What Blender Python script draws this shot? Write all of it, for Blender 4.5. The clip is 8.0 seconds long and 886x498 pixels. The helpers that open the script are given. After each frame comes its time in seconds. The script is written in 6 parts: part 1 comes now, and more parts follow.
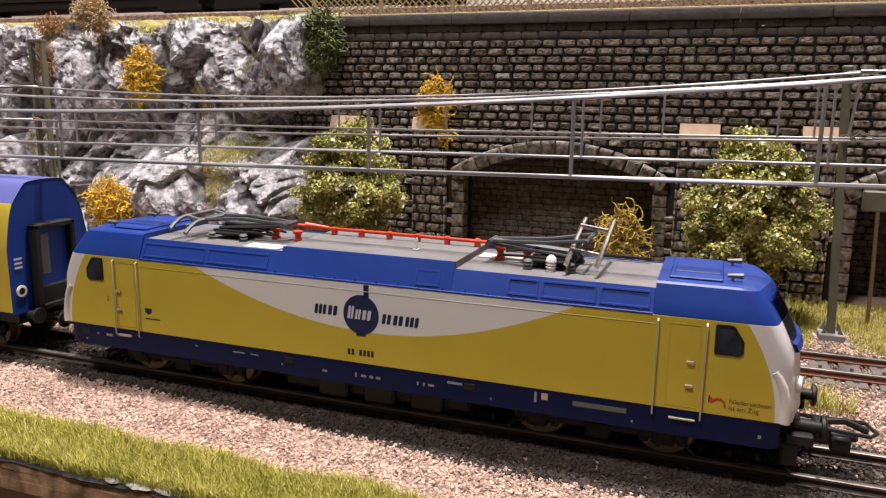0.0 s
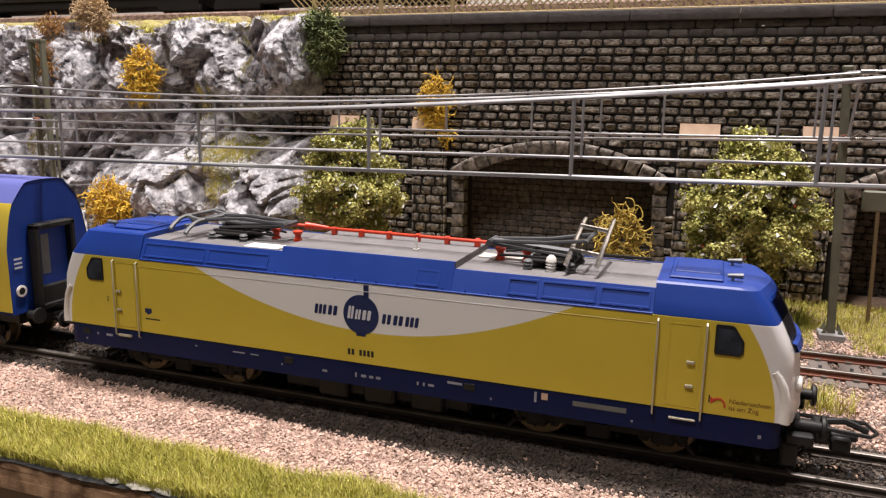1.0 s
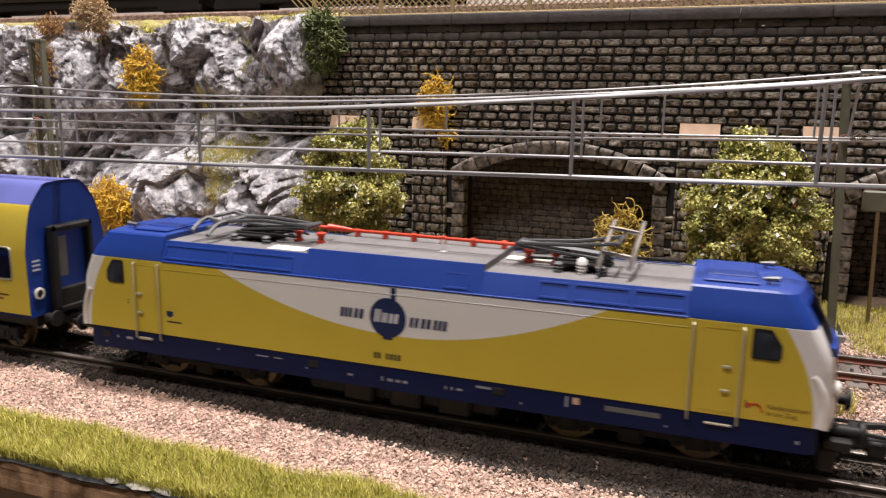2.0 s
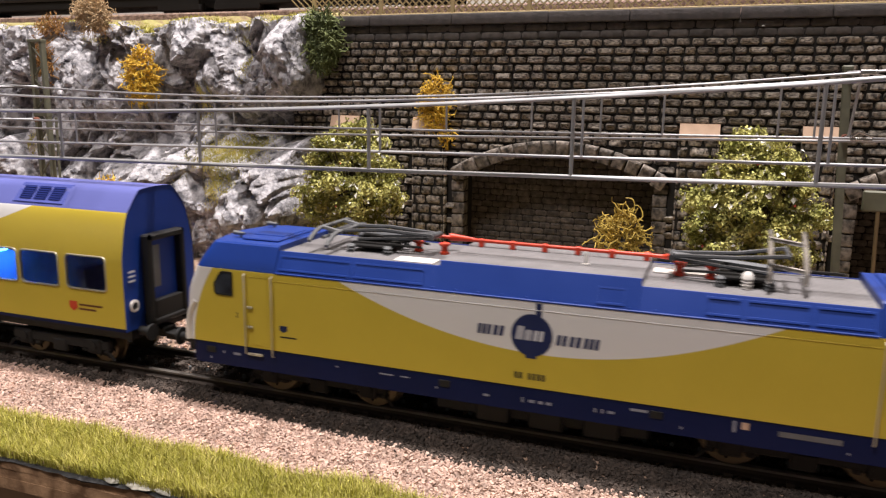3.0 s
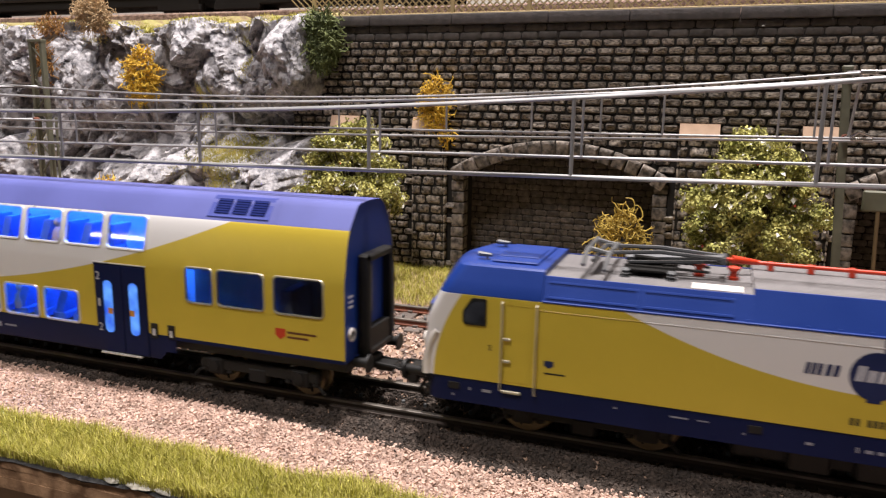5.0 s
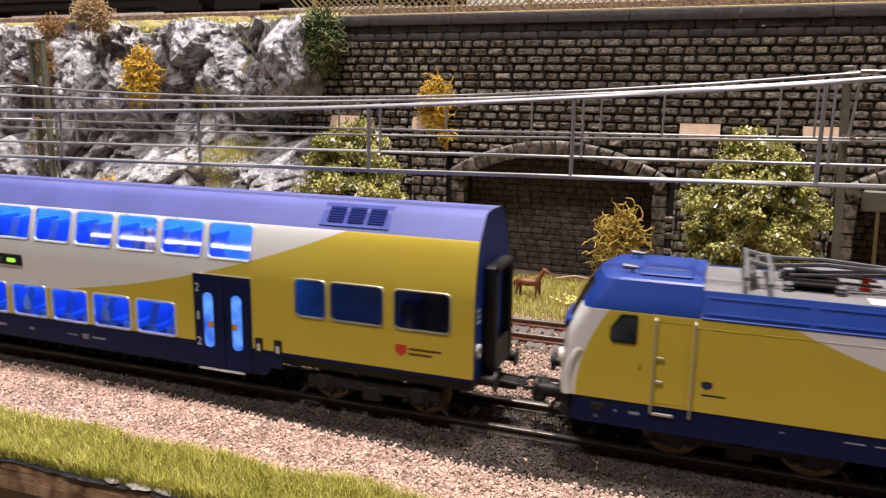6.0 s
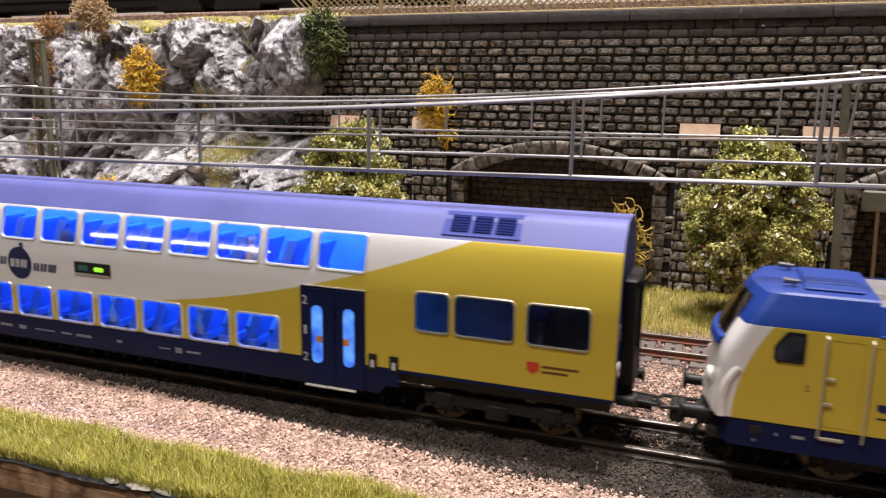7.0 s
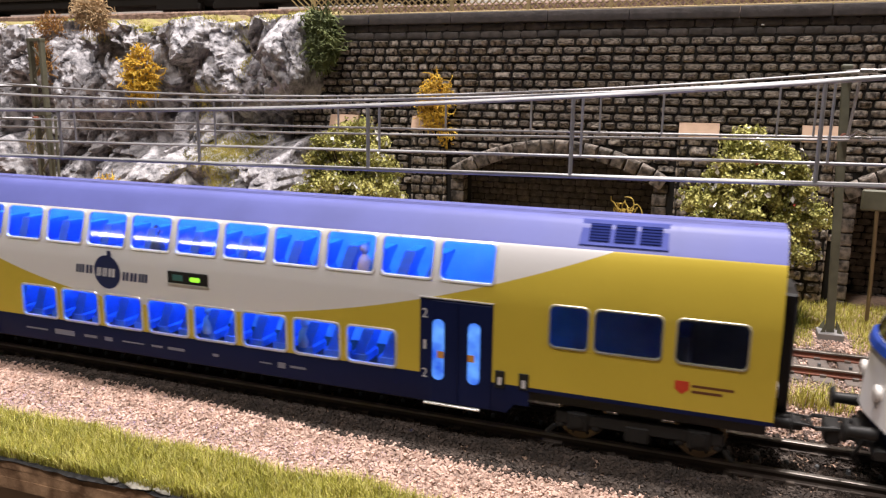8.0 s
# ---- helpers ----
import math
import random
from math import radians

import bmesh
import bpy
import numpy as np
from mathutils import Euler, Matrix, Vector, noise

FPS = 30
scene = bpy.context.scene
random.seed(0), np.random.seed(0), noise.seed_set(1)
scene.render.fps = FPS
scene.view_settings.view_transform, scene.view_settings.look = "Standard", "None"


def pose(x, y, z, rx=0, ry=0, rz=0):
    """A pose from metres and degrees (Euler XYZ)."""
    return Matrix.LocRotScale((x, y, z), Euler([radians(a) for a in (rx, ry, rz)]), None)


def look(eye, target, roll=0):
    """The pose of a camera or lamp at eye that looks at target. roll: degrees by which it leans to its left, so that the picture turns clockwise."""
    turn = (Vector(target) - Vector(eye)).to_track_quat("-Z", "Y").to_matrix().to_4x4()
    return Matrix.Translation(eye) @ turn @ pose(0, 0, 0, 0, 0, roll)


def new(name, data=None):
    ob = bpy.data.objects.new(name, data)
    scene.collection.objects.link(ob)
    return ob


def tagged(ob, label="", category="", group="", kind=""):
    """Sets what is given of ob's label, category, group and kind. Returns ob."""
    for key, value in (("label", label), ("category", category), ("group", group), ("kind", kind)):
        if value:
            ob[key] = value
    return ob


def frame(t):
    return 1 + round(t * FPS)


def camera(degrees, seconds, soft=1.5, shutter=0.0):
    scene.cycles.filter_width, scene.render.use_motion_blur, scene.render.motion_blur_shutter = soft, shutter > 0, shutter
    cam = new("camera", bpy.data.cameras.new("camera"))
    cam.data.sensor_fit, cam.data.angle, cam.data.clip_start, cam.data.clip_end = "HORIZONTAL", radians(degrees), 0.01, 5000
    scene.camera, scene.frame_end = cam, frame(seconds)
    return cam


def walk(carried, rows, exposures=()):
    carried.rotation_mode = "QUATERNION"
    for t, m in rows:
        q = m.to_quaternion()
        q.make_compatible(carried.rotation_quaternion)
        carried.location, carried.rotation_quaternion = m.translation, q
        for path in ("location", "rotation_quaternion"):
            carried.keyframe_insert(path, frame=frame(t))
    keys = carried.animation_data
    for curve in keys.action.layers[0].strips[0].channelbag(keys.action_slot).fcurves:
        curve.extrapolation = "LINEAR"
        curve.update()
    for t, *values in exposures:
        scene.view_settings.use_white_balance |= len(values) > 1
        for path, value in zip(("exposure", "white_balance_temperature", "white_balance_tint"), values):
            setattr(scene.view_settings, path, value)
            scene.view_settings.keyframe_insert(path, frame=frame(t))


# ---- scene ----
# The layout is a 1:87 model railway: x runs along the tracks, y away from the eye, z up from the rail heads.
EYE = (0.08214, -0.18490, 0.08267)
AIM = (0.08214 - 0.335296, -0.18490 + 0.920952, 0.08267 - 0.198556)
cam = camera(60.567, 8.0, soft=1.25, shutter=0.8)
walk(cam, [(0.0, look(EYE, AIM, 0.77)), (7.7, look(EYE, AIM, 0.77)),
           (8.0, look(EYE, (AIM[0] + 0.0009, AIM[1], AIM[2] - 0.0012), 0.77))],
     exposures=[(0.0, 0.0), (8.0, 0.0)])

# ---- world and lamps ----
world = bpy.data.worlds.new("world")
scene.world = world
world.use_nodes = True
world.node_tree.nodes["Background"].inputs["Color"].default_value = (1.0, 0.93, 0.84, 1)
world.node_tree.nodes["Background"].inputs["Strength"].default_value = 0.02


def ceiling_lamp(x, y, z, size, watts, colour):
    data = bpy.data.lights.new("ceiling_lamp_light", "AREA")
    data.shape, data.size, data.energy, data.color = "DISK", size, watts, colour
    ob = new("ceiling_lamp_light", data)
    ob.matrix_world = pose(x, y, z)
    return ob


ceiling_lamp(0.08, 0.145, 1.35, 0.10, 37, (1.0, 0.925, 0.905))
ceiling_lamp(-0.20, -0.58, 1.33, 0.30, 16, (1.0, 0.925, 0.905))


# ---- materials ----
def mat(name, col, rough=0.5, metal=0.0, col2=None, scale=200.0, bump=0.0, bscale=None, spec=0.5, rnd=0.0, isl=0.0, detail=6.0, grain=0.5, deep=0.0006,
        contrast=(0.35, 0.65)):
    """A node material: two colours mixed by noise in object space, optional bump and variation by object or island."""
    m = bpy.data.materials.new(name)
    m.use_nodes = True
    nt = m.node_tree
    b = nt.nodes["Principled BSDF"]
    b.inputs["Roughness"].default_value, b.inputs["Metallic"].default_value = rough, metal
    b.inputs["Specular IOR Level"].default_value = spec
    co = nt.nodes.new("ShaderNodeTexCoord")
    n1 = nt.nodes.new("ShaderNodeTexNoise")
    n1.inputs["Scale"].default_value, n1.inputs["Detail"].default_value = scale, detail
    n1.inputs["Roughness"].default_value = grain
    vec = co.outputs["Object"]
    if rnd:
        inf, sh = nt.nodes.new("ShaderNodeObjectInfo"), nt.nodes.new("ShaderNodeVectorMath")
        sh.operation = "ADD"
        nt.links.new(vec, sh.inputs[0])
        nt.links.new(inf.outputs["Random"], sh.inputs[1])
        vec = sh.outputs[0]
    nt.links.new(vec, n1.inputs["Vector"])
    ramp = nt.nodes.new("ShaderNodeValToRGB")
    ramp.color_ramp.elements[0].position, ramp.color_ramp.elements[1].position = contrast
    c2 = col2 or tuple(c * 0.86 for c in col)
    ramp.color_ramp.elements[0].color, ramp.color_ramp.elements[1].color = (*c2, 1), (*col, 1)
    nt.links.new(n1.outputs["Fac"], ramp.inputs["Fac"])
    out = ramp.outputs["Color"]
    if rnd or isl:
        src = nt.nodes.new("ShaderNodeObjectInfo") if rnd else nt.nodes.new("ShaderNodeNewGeometry")
        mr = nt.nodes.new("ShaderNodeMapRange")
        k = rnd or isl
        mr.inputs["To Min"].default_value, mr.inputs["To Max"].default_value = 1 - k, 1 + k
        nt.links.new(src.outputs["Random" if rnd else "Random Per Island"], mr.inputs["Value"])
        hsv = nt.nodes.new("ShaderNodeHueSaturation")
        nt.links.new(mr.outputs["Result"], hsv.inputs["Value"])
        nt.links.new(out, hsv.inputs["Color"])
        out = hsv.outputs["Color"]
    nt.links.new(out, b.inputs["Base Color"])
    rr = nt.nodes.new("ShaderNodeMapRange")
    rr.inputs["To Min"].default_value, rr.inputs["To Max"].default_value = max(0.02, rough - 0.08), min(1, rough + 0.08)
    nt.links.new(n1.outputs["Fac"], rr.inputs["Value"])
    nt.links.new(rr.outputs["Result"], b.inputs["Roughness"])
    if bump:
        n2 = nt.nodes.new("ShaderNodeTexNoise")
        n2.inputs["Scale"].default_value, n2.inputs["Detail"].default_value = bscale or scale * 4, 5
        nt.links.new(vec, n2.inputs["Vector"])
        bp = nt.nodes.new("ShaderNodeBump")
        bp.inputs["Strength"].default_value, bp.inputs["Distance"].default_value = bump, deep
        nt.links.new(n2.outputs["Fac"], bp.inputs["Height"])
        nt.links.new(bp.outputs["Normal"], b.inputs["Normal"])
    return m


def glow(name, col, strength):
    m = bpy.data.materials.new(name)
    m.use_nodes = True
    b = m.node_tree.nodes["Principled BSDF"]
    b.inputs["Base Color"].default_value = (*col, 1)
    b.inputs["Emission Color"].default_value, b.inputs["Emission Strength"].default_value = (*col, 1), strength
    return m


def glow_mottled(name, col_a, col_b, strength, scale):
    """A glowing surface, uneven like a lit interior seen through ribbed plastic."""
    m = glow(name, col_a, strength)
    nt = m.node_tree
    n, r = nt.nodes.new("ShaderNodeTexNoise"), nt.nodes.new("ShaderNodeValToRGB")
    co = nt.nodes.new("ShaderNodeTexCoord")
    n.inputs["Scale"].default_value = scale
    r.color_ramp.elements[0].position, r.color_ramp.elements[1].position = 0.35, 0.7
    r.color_ramp.elements[0].color, r.color_ramp.elements[1].color = (*col_a, 1), (*col_b, 1)
    nt.links.new(co.outputs["Object"], n.inputs["Vector"])
    nt.links.new(n.outputs["Fac"], r.inputs["Fac"])
    nt.links.new(r.outputs["Color"], nt.nodes["Principled BSDF"].inputs["Emission Color"])
    return m


def glass(name, tint=(1, 1, 1), ior=1.5):
    """A thin clear pane: see-through with a Fresnel gloss."""
    m = bpy.data.materials.new(name)
    m.use_nodes = True
    nt = m.node_tree
    nt.nodes.remove(nt.nodes["Principled BSDF"])
    out = nt.nodes["Material Output"]
    tr, gl = nt.nodes.new("ShaderNodeBsdfTransparent"), nt.nodes.new("ShaderNodeBsdfGlossy")
    tr.inputs["Color"].default_value = (*tint, 1)
    gl.inputs["Roughness"].default_value = 0.02
    fr, mx = nt.nodes.new("ShaderNodeFresnel"), nt.nodes.new("ShaderNodeMixShader")
    fr.inputs["IOR"].default_value = ior
    nt.links.new(fr.outputs[0], mx.inputs[0])
    nt.links.new(tr.outputs[0], mx.inputs[1])
    nt.links.new(gl.outputs[0], mx.inputs[2])
    nt.links.new(mx.outputs[0], out.inputs["Surface"])
    return m


YELLOW, WHITE, NAVY, BLUE = (0.56, 0.425, 0.05), (0.70, 0.685, 0.68), (0.006, 0.011, 0.055), (0.009, 0.038, 0.23)


def livery(name, x0, k_left, k_right, zmin, nose):
    """Two-tone paint: white above a sweeping parabola and, on the locomotive, on the noses; yellow below. Object space, metres."""
    m = mat(name, YELLOW, 0.32, col2=tuple(c * 0.95 for c in YELLOW), scale=60, bump=0.02, bscale=900)
    nt = m.node_tree
    b = nt.nodes["Principled BSDF"]
    co = next(n for n in nt.nodes if n.type == "TEX_COORD")
    sep = nt.nodes.new("ShaderNodeSeparateXYZ")
    nt.links.new(co.outputs["Object"], sep.inputs[0])

    def op(kind, a, c, clamp=False):
        n = nt.nodes.new("ShaderNodeMath")
        n.operation, n.use_clamp = kind, clamp
        for i, v in enumerate((a, c)):
            if isinstance(v, (int, float)):
                n.inputs[i].default_value = v
            else:
                nt.links.new(v, n.inputs[i])
        return n.outputs[0]
    dx = op("SUBTRACT", sep.outputs["X"], x0)
    d2 = op("MULTIPLY", dx, dx)
    k = op("ADD", k_left, op("MULTIPLY", op("GREATER_THAN", dx, 0.0), k_right - k_left))
    curve = op("ADD", zmin, op("MULTIPLY", d2, k))
    over = op("MULTIPLY", op("SUBTRACT", sep.outputs["Z"], curve), 6000.0, True)
    if nose:
        dz = op("MAXIMUM", op("SUBTRACT", sep.outputs["Z"], 0.0147), 0.0)
        edge = op("SUBTRACT", 0.0972, op("MULTIPLY", op("MULTIPLY", dz, dz), 15.6))
        over = op("MAXIMUM", over, op("MULTIPLY", op("SUBTRACT", op("ABSOLUTE", sep.outputs["X"], 0.0), edge), 6000.0, True))
    mx = nt.nodes.new("ShaderNodeMix")
    mx.data_type = "RGBA"
    nt.links.new(over, mx.inputs["Factor"])
    nt.links.new(b.inputs["Base Color"].links[0].from_socket, mx.inputs["A"])
    mx.inputs["B"].default_value = (*WHITE, 1)
    nt.links.new(mx.outputs["Result"], b.inputs["Base Color"])
    return m


M_LOCO = livery("loco_paint", 0.0029, 4.2, 4.97, 0.0230, True)
M_COACH = livery("coach_paint", -0.28875, 2.81, 1.533, 0.0221, False)
M_NAVY = mat("navy_paint", NAVY, 0.5, scale=80, spec=0.13, bump=0.02, bscale=900)
M_BLUE = mat("blue_paint", BLUE, 0.43, col2=(0.008, 0.034, 0.21), scale=70, spec=0.35, bump=0.02, bscale=900)
M_ROOFBLUE = mat("roof_blue_paint", (0.105, 0.12, 0.37), 0.55, scale=70, bump=0.02, bscale=900)
M_GREYROOF = mat("roof_grey_paint", (0.165, 0.157, 0.16), 0.65, col2=(0.125, 0.118, 0.12), scale=120, bump=0.08, bscale=2500)
M_BLACK = mat("black_plastic", (0.017, 0.0165, 0.016), 0.5, scale=150, spec=0.25)
M_DARK = mat("dark_plastic", (0.02, 0.019, 0.018), 0.7, scale=150, bump=0.05, spec=0.15)
M_GREYM = mat("grey_metal", (0.16, 0.165, 0.17), 0.42, 0.3, scale=200)
M_INSUL = mat("insulator_grey", (0.12, 0.125, 0.13), 0.6, scale=200)
M_ARM = mat("pantograph_grey", (0.085, 0.088, 0.095), 0.45, 0.2, scale=200)
M_CHROME = mat("bright_metal", (0.62, 0.60, 0.57), 0.28, 1.0, scale=200)
M_RED = mat("red_plastic", (0.62, 0.045, 0.012), 0.4, scale=150)
M_WHITEP = mat("white_plastic", (0.75, 0.72, 0.68), 0.4, scale=150)
M_CREAM = mat("bare_panel", (0.86, 0.80, 0.74), 0.5, scale=150)
M_PRINT = mat("print_dark_blue", (0.012, 0.022, 0.09), 0.4, scale=150)
M_PRINTG = mat("print_grey", (0.26, 0.27, 0.32), 0.5, scale=150)
M_PRINTW = mat("print_white", (0.62, 0.62, 0.66), 0.4, scale=150)
M_PRINTK = mat("print_black", (0.02, 0.02, 0.02), 0.4, scale=150)
M_PRINTR = mat("print_red", (0.55, 0.05, 0.02), 0.4, scale=150)
M_GLASS = glass("clear_pane", (0.86, 0.90, 0.95))
M_SMOKE = glass("smoked_pane", (0.68, 0.72, 0.78))
M_RIM = mat("silver_rim", (0.74, 0.74, 0.72), 0.3, 0.35, scale=200)
M_RIMY = mat("dull_silver_rim", (0.44, 0.41, 0.30), 0.35, 0.4, scale=200)
M_GRAB = mat("pale_rail", (0.50, 0.46, 0.34), 0.4, 0.2, scale=200)
M_LED = glow("blue_led", (0.045, 0.25, 1.0), 25.0)
M_FLUO = glow("fluorescent_tube", (1.0, 0.97, 0.93), 45.0)
M_GREENLED = glow("green_display", (0.35, 0.9, 0.05), 0.9)
M_INT = mat("interior_plastic", (0.5, 0.6, 0.8), 0.5, col2=(0.4, 0.5, 0.72), scale=120)
M_FIGURE = mat("figurine_plain", (0.75, 0.55, 0.5), 0.5, scale=200)
M_SEAT = mat("seat_blue", (0.16, 0.32, 0.78), 0.6, col2=(0.10, 0.22, 0.62), scale=200)
M_WHEEL = mat("wheel_metal", (0.13, 0.10, 0.06), 0.4, 0.8, scale=200)
M_RAIL = mat("rail_head_steel", (0.27, 0.245, 0.22), 0.5, 0.8, scale=100, col2=(0.17, 0.15, 0.13))
M_RAILDK = mat("rail_web_dark", (0.05, 0.035, 0.026), 0.7, scale=150, bump=0.1)
M_RUST = mat("rail_web_rust", (0.20, 0.065, 0.035), 0.75, scale=150, col2=(0.14, 0.05, 0.03), bump=0.1)
# dark bed stone, its colour also standing in for the train's shadow
M_BEDSTONE = mat("track_bed_stone_shaded", (0.062, 0.045, 0.035), 0.9, scale=180, col2=(0.03, 0.022, 0.017), isl=0.4, bump=0.1)
M_TIE = mat("sleeper_dark", (0.075, 0.058, 0.046), 0.8, scale=300, bump=0.2, rnd=0.25)
M_TIE2 = mat("sleeper_grey", (0.14, 0.115, 0.10), 0.8, scale=300, bump=0.2, rnd=0.12)
M_STONEGREY = mat("ballast_stone_grey", (0.27, 0.205, 0.175), 0.88, scale=180, col2=(0.15, 0.11, 0.095), isl=0.36, bump=0.1)
M_STONE = mat("ballast_stone", (0.54, 0.38, 0.31), 0.85, scale=180, col2=(0.38, 0.265, 0.21), isl=0.36, bump=0.1)
M_GROUND = mat("ground_earth", (0.34, 0.23, 0.165), 0.95, scale=500, col2=(0.22, 0.15, 0.105), bump=0.7, bscale=1400)
M_BANK = mat("bank_gravel", (0.36, 0.25, 0.20), 0.95, scale=420, col2=(0.15, 0.10, 0.08), bump=1.0, bscale=900, deep=0.001)
M_GRASS = mat("static_grass", (0.40, 0.375, 0.05), 0.75, scale=90, col2=(0.31, 0.30, 0.03), isl=0.3)
M_GRASSGREEN = mat("static_grass_green", (0.26, 0.29, 0.05), 0.8, scale=90, col2=(0.14, 0.17, 0.025), isl=0.3)
M_GRASSPALE = mat("static_grass_pale", (0.62, 0.55, 0.17), 0.75, scale=90, col2=(0.42, 0.39, 0.09), isl=0.3)
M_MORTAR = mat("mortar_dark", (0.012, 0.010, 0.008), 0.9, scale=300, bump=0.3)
M_BRICK = mat("wall_stone", (0.40, 0.345, 0.285), 0.75, scale=3600, col2=(0.022, 0.018, 0.015), rnd=0.3, bump=1.0, bscale=5200)
M_BRICKT = mat("wall_stone_top", (0.085, 0.073, 0.065), 0.8, scale=400, col2=(0.05, 0.043, 0.038), isl=0.25, bump=0.5, bscale=1000)
M_BRICKI = mat("wall_stone_joined", (0.40, 0.345, 0.285), 0.75, scale=640, col2=(0.022, 0.018, 0.015), isl=0.3, bump=1.0, bscale=1000)
# niche stone colour is lowered to carry the shade under the arch
M_BRICKD = mat("niche_stone_shaded", (0.105, 0.085, 0.07), 0.85, scale=420, col2=(0.04, 0.033, 0.027), isl=0.25, bump=0.8, bscale=1100)
# wall stone with a darker colour, for faces the steep light leaves dim
M_VOUS = mat("arch_stone_shaded", (0.26, 0.22, 0.185), 0.8, scale=420, col2=(0.035, 0.03, 0.025), rnd=0.2, bump=0.9, bscale=1100)
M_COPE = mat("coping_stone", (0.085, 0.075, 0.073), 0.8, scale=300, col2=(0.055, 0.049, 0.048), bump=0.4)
M_CAP = mat("pilaster_cap", (0.55, 0.38, 0.27), 0.8, scale=300, col2=(0.48, 0.33, 0.23))
M_LATTICE = mat("lattice_tan", (0.46, 0.35, 0.17), 0.7, scale=300)
M_ROCK = mat("plaster_rock", (0.51, 0.493, 0.51), 0.85, scale=190, col2=(0.085, 0.083, 0.093), bump=1.0, bscale=520, detail=14, grain=0.62, deep=0.0012, contrast=(0.36, 0.60))
M_FLOCK = mat("rim_flock", (0.40, 0.37, 0.13), 0.9, scale=110, col2=(0.24, 0.17, 0.10), bump=1.0, bscale=900, deep=0.0012)
M_DARKINT = mat("dim_interior", (0.16, 0.17, 0.23), 0.6, scale=90, col2=(0.08, 0.085, 0.13))
M_WIRE = mat("catenary_wire", (0.36, 0.36, 0.37), 0.5, 0.4, scale=200)
M_MAST = mat("mast_green_grey", (0.15, 0.15, 0.105), 0.6, scale=200, col2=(0.11, 0.11, 0.075))
M_CONC = mat("mast_foot_grey", (0.27, 0.26, 0.255), 0.8, scale=300, bump=0.2)
M_LEAF = mat("leaf_flock", (0.55, 0.515, 0.19), 0.95, scale=110, col2=(0.21, 0.215, 0.055), isl=0.4, spec=0.1)
M_BLOSSOM = mat("white_blossom", (0.80, 0.78, 0.72), 0.8, scale=200)
M_REDLEAF = mat("red_blossom", (0.5, 0.06, 0.04), 0.8, scale=200)
M_BARK = mat("bark", (0.07, 0.05, 0.032), 0.9, scale=400, bump=0.5)
M_YFIB = mat("lichen_yellow", (0.74, 0.50, 0.06), 0.8, scale=120, col2=(0.52, 0.31, 0.03), isl=0.3)
M_YFIB2 = mat("lichen_straw", (0.50, 0.36, 0.07), 0.8, scale=120, col2=(0.33, 0.23, 0.04), isl=0.3)
M_GFIB = mat("lichen_green", (0.16, 0.19, 0.065), 0.85, scale=120, col2=(0.07, 0.09, 0.032), isl=0.3)
M_BFIB = mat("lichen_beige", (0.52, 0.38, 0.22), 0.85, scale=120, col2=(0.40, 0.28, 0.15), isl=0.3)
M_OFIB = mat("lichen_rust", (0.38, 0.20, 0.06), 0.85, scale=120, col2=(0.25, 0.13, 0.04), isl=0.3)
M_WOOD = mat("plywood_edge", (0.44, 0.27, 0.15), 0.8, scale=200, col2=(0.16, 0.085, 0.042), bump=0.6, bscale=700)
M_WOODL = mat("pale_timber", (0.45, 0.30, 0.19), 0.7, scale=50, col2=(0.36, 0.235, 0.145), bump=0.3)
M_PLASTER = mat("plaster_cloth", (0.36, 0.34, 0.29), 0.85, scale=150, col2=(0.30, 0.28, 0.22), bump=0.6)
M_TAR = mat("dark_cloth_edge", (0.016, 0.016, 0.017), 0.7, scale=150, bump=0.4)
M_ROOM = mat("room_wall", (0.66, 0.61, 0.56), 0.9, scale=6)
M_FLOOR = mat("room_floor", (0.22, 0.18, 0.145), 0.8, scale=20)
M_FOAL = mat("foal_brown", (0.24, 0.085, 0.035), 0.5, scale=300, col2=(0.16, 0.055, 0.024))
M_HEDGE = mat("animal_dark", (0.09, 0.06, 0.05), 0.7, scale=300, bump=0.4)


# ---- mesh helpers, all in millimetres ----
K = 0.001
XS = 1.0  # length factor while the train is built


